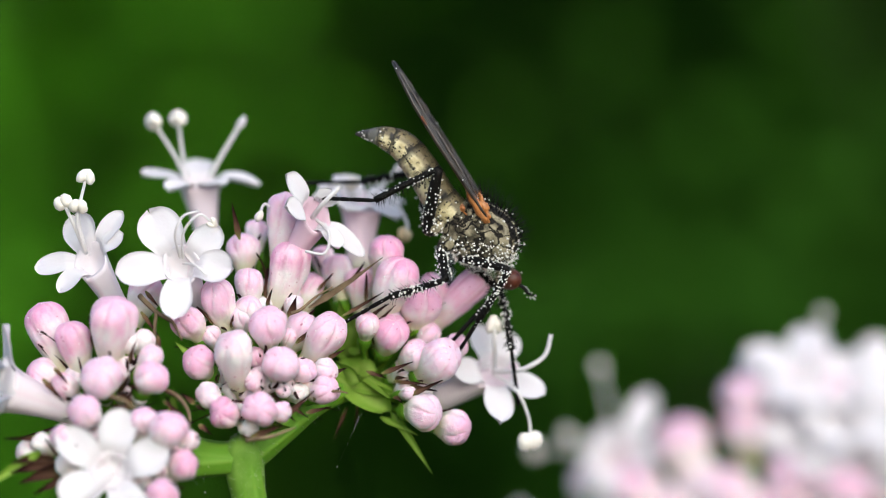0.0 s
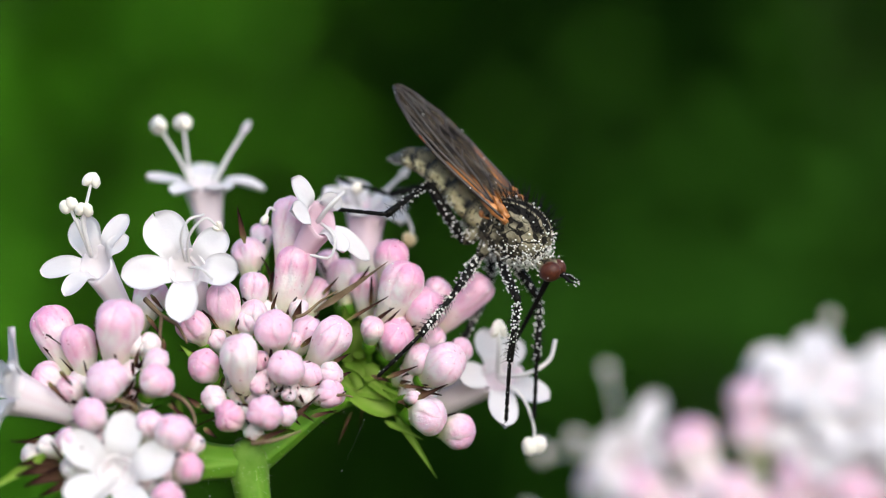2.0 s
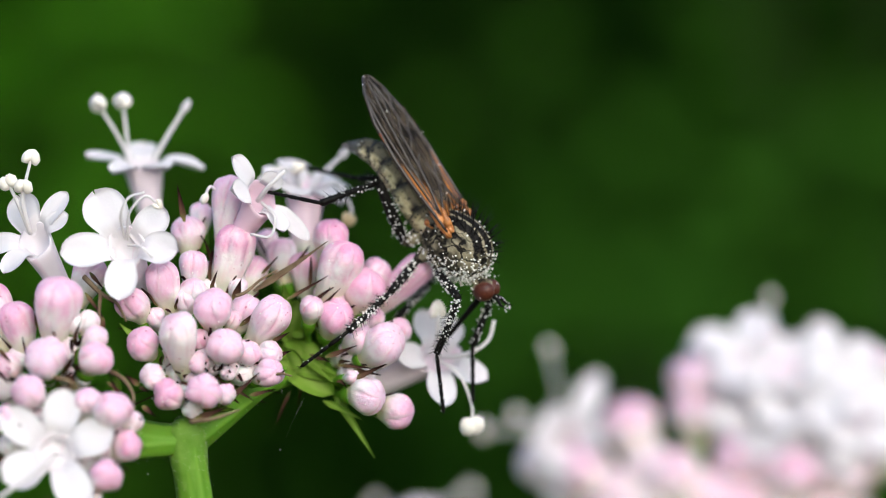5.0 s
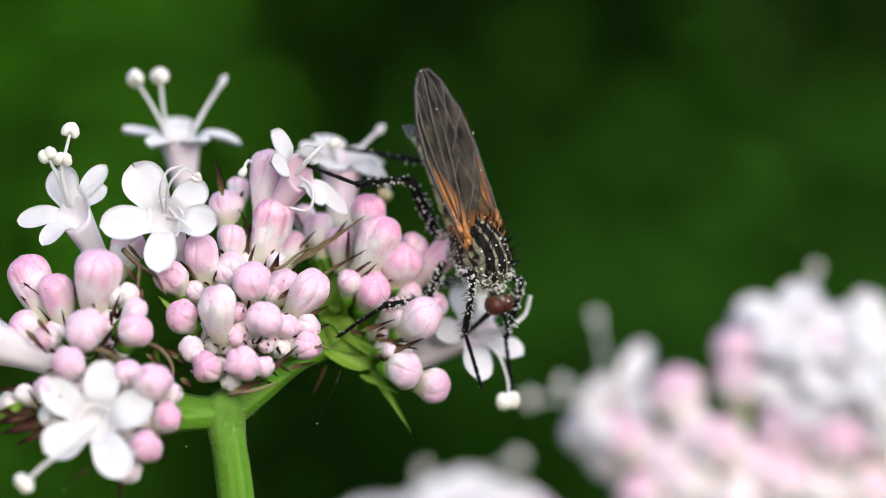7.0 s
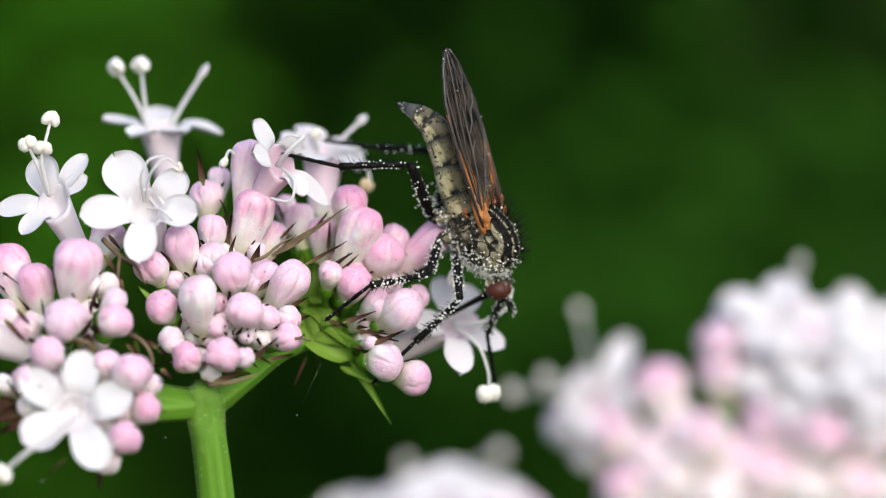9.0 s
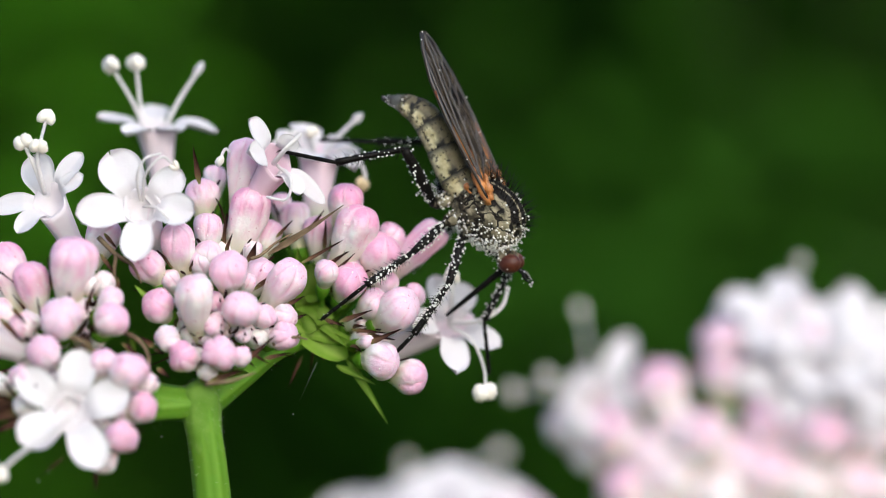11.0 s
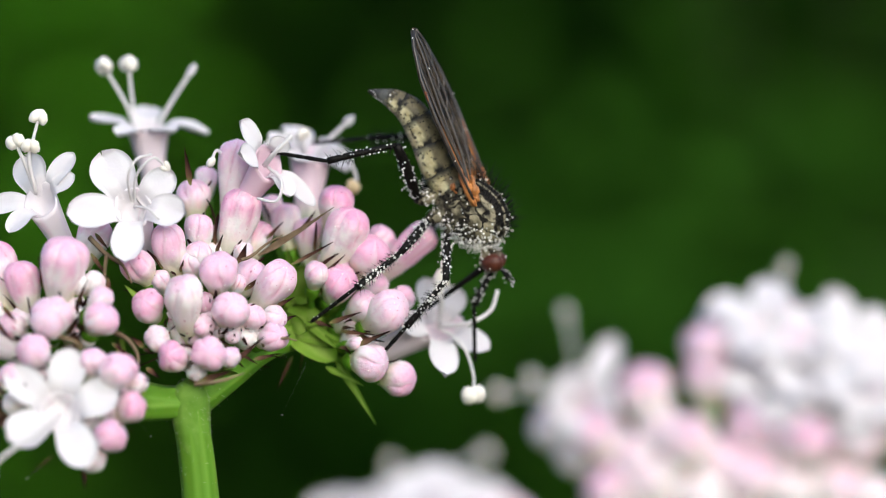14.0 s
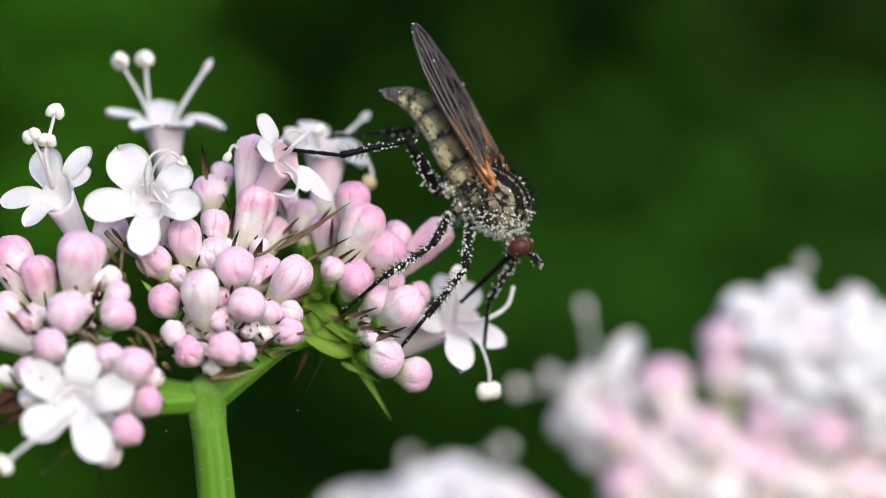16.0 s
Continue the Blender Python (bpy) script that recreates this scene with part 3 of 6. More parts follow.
def stamen(parent, points, r=0.075, head=(0.42, 0.32), mat=None, name="stamen"):
    """A bent filament with a two-lobed anther at its end."""
    line = smooth_line(points, 6)
    v, f = sweep(line, [r * 1.15, r, r * 0.9], 8)
    ob = part(name, mesh_of(name, v, f, FILAMENT), parent)
    if head:
        l, w = head
        end, way = Vector(line[-1]), (Vector(line[-1]) - Vector(line[-2])).normalized()
        side = way.orthogonal().normalized()
        v, f = [], []
        for k in (-1, 1):
            bm = bmesh.new()
            bmesh.ops.create_uvsphere(bm, u_segments=12, v_segments=9, radius=1.0)
            m = Matrix.Translation(end + side * (0.36 * w * k) + way * 0.05) @ Matrix.Rotation(-0.42 * k, 4, way.cross(side)) @ way.to_track_quat("Z", "Y").to_matrix().to_4x4() @ Matrix.Diagonal((w * 0.66, w * 0.58, l * 0.66, 1))
            o = len(v)
            for q in bm.verts:
                d = 1 + 0.22 * noise.noise(q.co * 2.3 + Vector((k * 3.0, l * 40, w * 10)))
                v.append(tuple(m @ (q.co * d)))
            f += [tuple(e.index + o for e in q.verts) for q in bm.faces]
            bm.free()
        part("anther", mesh_of("anther", v, f, mat or ANTHER), ob)
    return ob


def open_flower(plant, org, throat, way, foot, petals, seed, r_throat=0.85, r_foot=0.42, pale=0.8, bow=0.0, spin=0.0, width=1.55, label=""):
    """throat: the mouth in mm; way: where it faces; foot: the tube's lower end.
    petals: (turn round the mouth, lean back from the axis, length, curl, and for some a share of the width). Returns the tube, whose z axis is the tube's and origin its foot."""
    throat, foot = Vector(throat), Vector(foot)
    axis = throat - foot
    m = along_axis(foot - Vector(org), axis, 0)
    ob = part("open_flower", tube_mesh(axis.length - 0.12, r_foot, r_throat, pale, bow, seed, m.inverted().to_3x3() @ Vector(way).normalized()), plant, m, label)
    inv = m.inverted()
    mouth = along_axis(throat - Vector(org), way, spin)
    for k, (turn, lean, length, curl, *broad) in enumerate(petals):
        pm = inv @ mouth @ pose(0, 0, 0, 0, 0, turn) @ place(r_throat * 0.56, 0, 0.05) @ pose(0, 0, 0, 0, -lean, 0)
        me = blade("petal", max(0.6, length - 0.4 * r_throat), width * (broad[0] if broad else 0.92 + 0.16 * ((k * 37 + seed * 13) % 10) / 10), 0.16, PETAL, curl, 0.10, 0.55, 14, 8, 0.03, seed * 11 + k, 0.72)
        part("petal", me, ob, pm)
    return ob, inv, Vector(org)


def inside(flower, points):
    """Points in mm of the place, in the flower's own millimetres."""
    ob, inv, org = flower
    return [tuple((inv @ ((Vector(p) - org) * MM)) / MM) for p in points]


def bract(plant, org, a, b, width, mat, bow=0.25, seed=0, roll=0.0):
    """A narrow pointed bract from a to b."""
    a, b = Vector(a), Vector(b)
    d = b - a
    me = blade("bract", d.length, width, 0.07, mat, bow, 0.22 if mat is BRACT else 0.15, 0.5 if mat is LEAF and (1.0 < width < 2.0 or seed >= 400) else 1.0, 9, 6, 0.05 if mat is BRACT else 0.09, seed)
    x = d.normalized()
    z = x.cross(Vector((0, 1, 0.3)).cross(x)).normalized()
    z = Vector((0, -1, 0.3)) - x * Vector((0, -1, 0.3)).dot(x)
    z.normalize()
    y = z.cross(x)
    rot = Matrix((x, y, z)).transposed().to_4x4()
    return part("bract", me, plant, Matrix.Translation((a - Vector(org)) * MM) @ rot @ pose(0, 0, 0, roll))


def stalk(plant, org, points, radii, name="branch", ribs=7, steps=7, hairs=0, seed=0, mat=None):
    line = smooth_line(points, steps)
    seg = 21
    v, f = sweep([p - Vector(org) for p in line], radii, seg, lambda s, a: 1 + 0.07 * math.cos(ribs * a) + 0.03 * math.sin(2 * a + 5 * s))
    seam = [0.5 + 0.5 * math.cos(ribs * 2 * math.pi * (k % seg) / seg) for k in range(len(v))]
    ob = part(name, mesh_of(name, v, f, mat or STEM, seam=seam), plant)
    if hairs:
        rng = random.Random(seed)
        hv, hf = [], []
        n = len(line)
        for _ in range(hairs):
            k = rng.randrange(1, n - 1)
            r = float(np.interp(k / (n - 1), np.linspace(0, 1, len(radii)), radii))
            t = (line[k + 1] - line[k - 1]).normalized()
            d = Vector((rng.gauss(0, 1), rng.gauss(0, 1), rng.gauss(0, 1)))
            d = (d - t * d.dot(t)).normalized()
            p = line[k] + (line[k + 1] - line[k]) * rng.random() - Vector(org) + d * r * 0.95
            add(hv, hf, spike(p, p + (d + Vector((0, 0, rng.uniform(-0.5, 0.3)))) * rng.uniform(0.10, 0.30), 0.006))
        tagged(part("hairs", mesh_of("hairs", hv, hf, FILAMENT), ob), "short pale hairs", kind="stuff")
    return ob


def cluster(plant, org, hub, rows, seed, filler=0):
    """Buds round a hub, each on a short stalk of its own, with small pale young buds between them."""
    rng = random.Random(seed)
    rows = list(rows)
    for _ in range(filler):
        a, b = rng.sample(rows[:14], 2)
        c = Vector(a[:3]).lerp(Vector(b[:3]), rng.uniform(0.3, 0.7))
        if (Vector(a[:3]) - Vector(b[:3])).length > 3.6:
            continue
        c = c + (Vector(hub) - c) * rng.uniform(0.08, 0.2) + Vector((0, 0.5, 0))
        rows.append((*c, rng.uniform(0.38, 0.6), rng.uniform(1.2, 1.7), rng.uniform(0.3, 0.95)))
    for k, row in enumerate(rows):
        foot, way = add_bud(plant, org, hub, *row, seed * 100 + k)
        start = Vector(hub) + Vector((rng.uniform(-0.5, 0.5), rng.uniform(-0.5, 0.5), rng.uniform(-0.5, 0.5)))
        mid = (start + foot) / 2 + Vector((0, 0.2, -0.2))
        end = foot - way * 0.5
        stalk(plant, org, [start, mid, end], [0.2, 0.17, 0.17], "pedicel", 5, 4)


# head of each bud in mm, its radius, length and paleness
CENTRE_UPPER = [
    (-7.77, 0.5, -0.62, 1.06, 4.6, 0.35), (-6.88, 2.0, -1.93, 0.78, 2.6, 0.1), (-10.23, 1.5, -0.01, 0.84, 2.2, 0.0),
    (-9.82, 0.0, -1.67, 0.69, 2.6, 0.15), (-11.29, -1.5, -2.41, 0.88, 3.0, 0.1), (-12.71, -2.0, -3.61, 0.82, 2.2, 0.0),
    (-9.83, -1.0, -3.02, 0.71, 2.0, 0.45), (-8.62, -3.0, -3.86, 0.92, 2.4, 0.05), (-5.76, -1.5, -4.25, 0.96, 3.4, 0.2),
    (-7.1, -0.3, -3.95, 0.8, 2.6, 0.1), (-11.55, -1.5, -4.33, 0.51, 1.5, 0.4), (-7.54, 0.0, -2.82, 0.49, 1.6, 0.5),
    (-9.62, 3.0, 0.98, 0.58, 2.0, 0.1), (-8.26, 1.0, -3.41, 0.46, 1.5, 0.6),
]

CENTRE_LOWER = [
    (-12.11, -3.0, -5.59, 0.81, 2.1, 0.05), (-9.3, -2.5, -5.33, 0.48, 1.5, 0.2), (-9.32, -3.0, -6.51, 0.56, 1.6, 0.3),
    (-7.97, -3.5, -5.65, 0.89, 2.3, 0.1), (-6.97, -2.5, -5.98, 0.67, 1.8, 0.2), (-5.82, -2.0, -6.01, 0.62, 1.8, 0.35),
    (-5.86, -2.5, -6.96, 0.73, 2.0, 0.0), (-11.56, -3.5, -7.18, 0.64, 1.7, 0.45), (-10.74, -4.0, -8.04, 0.77, 2.0, 0.1),
    (-8.87, -4.5, -7.81, 0.85, 2.2, 0.05), (-7.94, -4.0, -7.98, 0.53, 1.6, 0.3), (-9.55, -3.6, -8.76, 0.5, 1.5, 0.8),
    (-7.84, -3.0, -6.99, 0.36, 1.2, 0.7), (-10.24, -2.0, -6.99, 0.56, 1.6, 0.5),
]

LEFT = [
    (-19.79, -2.0, -3.61, 1.01, 4.2, 0.3), (-18.18, -3.0, -4.33, 0.86, 3.4, 0.1), (-16.16, -4.0, -3.41, 1.16, 4.4, 0.3),
    (-19.78, -3.0, -6.14, 0.78, 2.4, 0.3), (-18.51, -4.0, -6.73, 0.64, 1.8, 0.4), (-16.63, -5.0, -6.26, 1.02, 2.4, 0.15),
    (-15.88, -4.0, -6.04, 0.55, 1.7, 0.4), (-14.16, -5.0, -6.27, 0.82, 2.0, 0.15), (-14.22, -4.5, -5.25, 0.61, 1.8, 0.3),
    (-14.61, -3.5, -4.45, 0.5, 1.6, 0.75), (-17.26, -6.0, -7.85, 0.84, 2.0, 0.15), (-14.83, -4.0, -7.29, 0.36, 1.2, 0.9),
    (-15.0, 0.2, -2.15, 0.85, 3.0, 0.35), (-16.15, -3.0, -5.03, 0.67, 2.0, 0.7), (-19.13, -3.0, -7.43, 0.5, 1.5, 0.6),
]

LOW_LEFT = [
    (-13.2, -6.5, -8.68, 0.89, 2.3, 0.1), (-14.45, -6.0, -8.26, 0.65, 2.0, 0.3), (-12.27, -5.5, -9.25, 0.49, 1.5, 0.6),
    (-12.5, -6.0, -10.38, 0.73, 2.0, 0.1), (-13.39, -7.0, -11.78, 0.81, 2.1, 0.1), (-14.26, -6.5, -12.96, 0.6, 1.8, 0.75),
    (-18.32, -6.5, -9.03, 0.57, 1.6, 0.2), (-19.46, -5.0, -9.42, 0.55, 1.6, 0.85), (-18.13, -6.0, -10.35, 0.54, 1.6, 0.8),
    (-16.01, -6.0, -8.99, 0.46, 1.5, 0.6), (-14.54, -5.5, -11.16, 0.55, 1.6, 0.7), (-17.13, -5.0, -8.51, 0.38, 1.3, 0.8),
    (-20.23, -4.5, -9.87, 0.61, 1.8, 0.8),
]

RIGHT_UPPER = [
    (-2.92, 1.5, -0.19, 0.93, 2.3, 0.1), (-2.41, 0.5, -1.4, 1.09, 4.0, 0.4), (-5.58, 3.0, -1.07, 0.79, 2.6, 0.45),
    (-4.28, 2.5, -1.62, 0.73, 2.8, 0.3), (-6.28, 3.5, -0.4, 0.59, 2.0, 0.1), (-1.12, 1.0, -2.84, 1.07, 2.5, 0.05),
    (-0.49, 2.5, -2.0, 0.73, 2.2, 0.05), (-2.7, 0.5, -4.32, 0.92, 2.3, 0.05), (-3.83, 0.0, -3.82, 0.6, 1.7, 0.35),
    (-2.65, 1.0, -3.42, 0.55, 1.7, 0.2),
]

RIGHT_LOWER = [
    (-1.41, 0.7, -5.33, 0.75, 2.2, 0.25), (-0.12, 0.0, -5.68, 1.03, 2.8, 0.15), (0.69, 2.0, -4.95, 0.64, 2.0, 0.1),
    (-1.03, 0.0, -8.25, 0.94, 2.0, 0.02), (0.54, 1.0, -9.03, 0.89, 2.0, 0.02), (-1.69, 0.0, -7.3, 0.37, 1.3, 0.5),
    (-0.69, 1.5, -4.3, 0.58, 1.8, 0.2), (-2.0, 1.5, -6.18, 0.58, 1.8, 0.5),
]

NEAR_BUDS = [
    (9.62, -26.0, -7.84, 1.05, 3.01, 0.3), (12.25, -25.0, -5.98, 0.92, 2.82, 0.0), (12.43, -25.0, -7.37, 1.01, 2.44, 0.05),
    (14.1, -26.0, -9.25, 1.18, 2.82, 0.05), (10.3, -26.0, -9.51, 0.95, 2.44, 0.6), (7.55, -26.0, -9.64, 0.82, 2.63, 0.1),
    (11.32, -27.0, -9.87, 1.08, 2.63, 0.6), (15.89, -27.0, -9.72, 1.12, 2.82, 0.2), (12.62, -26.0, -10.86, 1.18, 2.82, 0.4),
    (9.17, -26.0, -10.66, 0.91, 2.44, 0.6), (18.15, -26.0, -9.79, 1.05, 2.63, 0.1), (19.51, -25.0, -8.0, 1.01, 2.63, 0.1),
    (17.82, -24.0, -6.67, 0.83, 2.44, 0.1), (13.98, -24.5, -7.85, 0.92, 2.44, 0.7), (8.26, -26.0, -11.93, 0.95, 2.63, 0.3),
]

NEAR_BUDS_LOW = [
    (10.03, -26.5, -11.52, 1.04, 2.63, 0.65), (11.87, -26.5, -12.19, 1.13, 2.63, 0.85), (13.93, -26.5, -11.26, 1.13, 2.63, 0.5),
    (15.54, -26.5, -11.71, 1.13, 2.63, 0.85), (17.48, -26.0, -11.63, 1.14, 2.63, 0.55), (13.34, -26.0, -13.04, 1.18, 2.63, 0.95),
    (11.04, -26.0, -13.28, 1.14, 2.63, 0.75), (15.19, -26.0, -13.26, 1.14, 2.63, 0.65), (17.04, -26.0, -13.36, 1.14, 2.63, 0.85),
    (19.1, -26.0, -12.08, 1.14, 2.63, 0.75), (9.2, -26.0, -13.3, 1.05, 2.63, 0.85),
]

LOW_BUDS = [
    (2.61, -29.0, -13.58, 1.1, 2.8, 0.5), (0.83, -29.0, -13.51, 1.1, 2.8, 0.5), (-0.93, -29.0, -13.77, 1.1, 2.8, 0.4),
]


def bud_bract(plant, org, hub, head, r, length, rng, seed):
    """A small dark bract beside a bud's foot."""
    way = (Vector(head) - Vector(hub)).normalized()
    off = way.cross(Vector((rng.gauss(0, 1), rng.gauss(0, 1), rng.gauss(0, 1)))).normalized() * r * 0.95
    a = Vector(head) - way * (length * 0.9) + off * 0.7
    bract(plant, org, a, a + way * length * rng.uniform(0.45, 0.85) + off * rng.uniform(0.7, 1.1), rng.uniform(0.2, 0.42), BRACT, rng.uniform(-0.3, 0.4), seed)


def main_plant():
    org = (-9.9, -2.6, -H / MM)
    plant = tagged(new("valerian_plant"), "valerian with pink buds and white flowers on a ribbed green stem", "flower", "valerian plants")
    plant.location = (org[0] * MM, org[1] * MM, 0)
    node = (-9.9, -2.6, -10.4)
    hub_c, hub_l, hub_low, hub_r = (-9.4, 1.5, -7.2), (-17.0, -1.0, -8.2), (-15.6, -3.6, -11.4), (-4.0, 3.8, -6.9)
    # stem and branches
    stalk(plant, org, [(-5.2, -2.6, -H / MM), (-5.6, -2.6, -300), (-6.4, -2.6, -60), (-8.2, -2.6, -25), (-9.2, -2.6, -15), node], [2.0, 1.8, 1.2, 0.93, 0.88, 0.82], "stem", 9, 10, 260, 4)
    stalk(plant, org, [(-9.55, -2.6, -12.9), (-9.72, -2.6, -11.7), (-9.86, -2.6, -10.7), (-9.9, -2.6, -10.0), (-9.8, -2.3, -9.4)], [0.74, 0.88, 0.95, 1.0, 0.5], "node", 9, 6, 420, 5, NODE)
    stalk(plant, org, [node, (-9.6, -0.8, -9.0), hub_c], [0.62, 0.5, 0.55], "branch", 7, 7, 60, 6)
    stalk(plant, org, [node, (-8.0, -1.2, -8.95), (-6.3, 0.8, -7.75), hub_r], [0.85, 0.72, 0.6, 0.6], "branch", 7, 7, 80, 7)
    stalk(plant, org, [node, (-11.8, -2.6, -10.2), (-13.5, -2.2, -9.4), hub_l], [0.85, 0.78, 0.55, 0.5], "branch", 7, 7, 60, 8)
    stalk(plant, org, [node, (-12.0, -3.0, -10.6), (-13.8, -3.4, -10.9), hub_low], [0.75, 0.66, 0.5, 0.5], "branch", 7, 7, 60, 9)
    # buds
    cluster(plant, org, hub_c, CENTRE_UPPER, 1, 26)
    cluster(plant, org, hub_c, CENTRE_LOWER, 2, 26)
    cluster(plant, org, hub_l, LEFT, 3, 26)
    cluster(plant, org, hub_low, LOW_LEFT, 4, 26)
    cluster(plant, org, hub_r, RIGHT_UPPER, 5, 18)
    cluster(plant, org, hub_r, RIGHT_LOWER, 6, 18)

    # the crown-shaped flower at the top, seen from the side
    f = open_flower(plant, org, (-13.0, 6.5, 3.7), (0.03, -0.30, 1), (-12.3, 6.3, -0.6), [(172, 6, 2.85, -0.15), (232, 6, 2.3, -0.45), (302, 10, 2.1, -0.3), (4, 10, 3.15, -0.75), (88, 12, 2.4, -0.2)], 21, 1.15, 0.5, 0.75, width=1.6)
    stamen(f[0], inside(f, [(-13.4, 6.5, 2.0), (-13.9, 6.4, 4.3), (-15.35, 6.4, 6.75)]), 0.10, (0.66, 0.60))
    stamen(f[0], inside(f, [(-13.2, 6.5, 2.0), (-13.7, 6.3, 4.3), (-14.05, 6.3, 6.9)]), 0.10, (0.66, 0.60))
    stamen(f[0], inside(f, [(-12.8, 6.6, 2.0), (-12.2, 6.8, 4.2), (-10.75, 7.0, 6.75)]), 0.12, (0.55, 0.26), FILAMENT)
    # the star-shaped flower that faces forwards above the left buds
    f = open_flower(plant, org, (-13.0, -2.5, -0.65), (0.0, -0.93, 0.30), (-12.2, 0.6, -3.4), [(350, 6, 2.6, 0.1, 1.0), (42, -6, 2.5, 0.1, 0.95), (122, 2, 3.0, -0.25, 1.3), (193, 8, 3.1, -0.1, 1.05), (266, 6, 2.9, -0.1, 0.95)], 22, 0.95, 0.45, 1.0, spin=0, width=1.72)
    stamen(f[0], inside(f, [(-13.0, -1.4, -0.6), (-12.8, -3.2, 0.8), (-12.0, -3.4, 1.7), (-11.4, -3.0, 1.3)]), 0.065, (0.42, 0.24))
    stamen(f[0], inside(f, [(-13.1, -1.4, -0.6), (-13.2, -3.2, 0.7), (-12.8, -3.5, 1.6), (-12.1, -2.8, 1.9)]), 0.065, None)
    stamen(f[0], inside(f, [(-13.0, -1.4, -0.7), (-12.2, -3.2, -0.8), (-11.6, -3.4, -1.3)]), 0.065, None)
    # the flower at the far left with upright stamens
    f = open_flower(plant, org, (-17.75, -1.0, -0.4), (-0.40, -0.80, 0.45), (-15.7, 0.4, -4.3), [(38, 0, 2.0, -0.1, 0.85), (62, 4, 2.7, -0.15, 0.95), (122, 0, 2.5, 0.1, 1.35), (196, 8, 2.8, -0.1, 0.95), (246, 8, 2.2, -0.1, 0.9)], 23, 0.92, 0.45, 0.95, spin=0, width=1.35)
    stamen(f[0], inside(f, [(-17.9, -1.0, -0.2), (-18.4, -1.7, 1.2), (-18.9, -1.8, 2.3)]), 0.10, (0.55, 0.50))
    stamen(f[0], inside(f, [(-17.9, -1.0, -0.2), (-18.2, -1.8, 1.2), (-18.15, -2.0, 2.1)]), 0.10, (0.55, 0.50))
    stamen(f[0], inside(f, [(-17.9, -1.0, -0.2), (-18.2, -1.5, 1.6), (-17.85, -1.4, 3.6)]), 0.09, (0.62, 0.46))
    # the pair beside the fly's hind leg
    f = open_flower(plant, org, (-6.35, -0.3, 1.8), (0.60, -0.70, 0.40), (-8.1, 1.2, -1.1), [(55, 40, 1.4, 0.2), (132, 16, 2.5, -0.15), (176, 14, 2.2, -0.1), (285, 10, 2.0, -0.1), (312, 4, 3.1, -0.15)], 24, 0.9, 0.5, 0.45, spin=0, width=1.25)
    stamen(f[0], inside(f, [(-6.6, 0, 1.6), (-6.0, -1.0, 2.3), (-5.2, -1.1, 3.1)]), 0.12, None)
    stamen(f[0], inside(f, [(-6.4, 0, 1.5), (-5.7, -1.2, 0.8), (-5.9, -1.4, -0.2), (-6.9, -1.2, -0.1)]), 0.08, None)
    stamen(f[0], inside(f, [(-8.4, 0.9, 1.6), (-9.0, 0.4, 2.3), (-9.3, 0.2, 1.7)]), 0.08, (0.45, 0.30))
    # a long closed tube behind it
    add_bud(plant, org, (-8.7, 1.6, -4.0), -8.35, 0.9, 2.1, 0.82, 4.8, 0.25, 33)
    # the flower behind the fly
    f = open_flower(plant, org, (-4.4, 6.0, 2.7), (0.25, -0.45, 1), (-4.3, 5.0, -1.2), [(170, 10, 2.2, -0.2), (225, 5, 1.9, -0.4), (300, 6, 2.4, -0.5), (10, 10, 2.6, -0.9), (90, 10, 2.2, -0.4)], 26, 1.15, 0.7, 0.55, width=1.8)
    stamen(f[0], inside(f, [(-4.5, 6.0, 1.8), (-5.2, 5.0, 3.4), (-6.6, 4.6, 2.9), (-7.0, 4.6, 1.9)]), 0.11, None)
    stamen(f[0], inside(f, [(-4.4, 6.0, 1.8), (-3.4, 6.2, 3.2), (-2.3, 6.4, 4.3)]), 0.12, (0.45, 0.24), FILAMENT)
    stamen(f[0], inside(f, [(-4.2, 5.8, 1.8), (-2.8, 5.2, 2.7), (-1.9, 5.0, 1.4), (-2.0, 4.9, 0.8)]), 0.10, (0.55, 0.45), ANTHER_BROWN)
    stamen(f[0], inside(f, [(-4.4, 5.8, 1.8), (-4.7, 4.8, 3.0), (-4.7, 4.6, 3.4)]), 0.09, (0.5, 0.42))
    # the pink trumpet below the fly, not yet open
    part("flower_bud", bud_mesh(0.8, 5.5, -0.1, 27, 0.06), plant, along_axis(Vector((-1.7, 3.5, -5.0)) - Vector(org), (3.85, -1.2, 3.75), 20), "long pink corolla about to open")
    # the white flower on which the fly feeds
    f = open_flower(plant, org, (2.73, 3.7, -6.3), (0.24, -0.80, 0.55), (-1.0, 4.5, -8.2), [(60, -2, 2.3, 0.3), (102, -2, 2.6, 0.1), (188, 8, 2.4, 0.0), (262, 8, 3.4, 0.0), (320, 10, 2.8, 0.0)], 28, 0.9, 0.7, 0.75, spin=0, width=1.6)
    stamen(f[0], inside(f, [(2.6, 3.7, -6.4), (4.0, 2.1, -6.2), (5.2, 2.1, -5.5), (5.55, 2.1, -4.4)]), 0.12, None)
    stamen(f[0], inside(f, [(2.6, 3.7, -6.5), (3.75, 2.1, -7.2), (4.42, 2.3, -8.75), (4.47, 2.5, -9.85)]), 0.09, (0.74, 0.76))
    stamen(f[0], inside(f, [(2.65, 3.7, -6.2), (2.65, 2.2, -4.9), (2.62, 2.1, -3.9)]), 0.13, (0.75, 0.46))
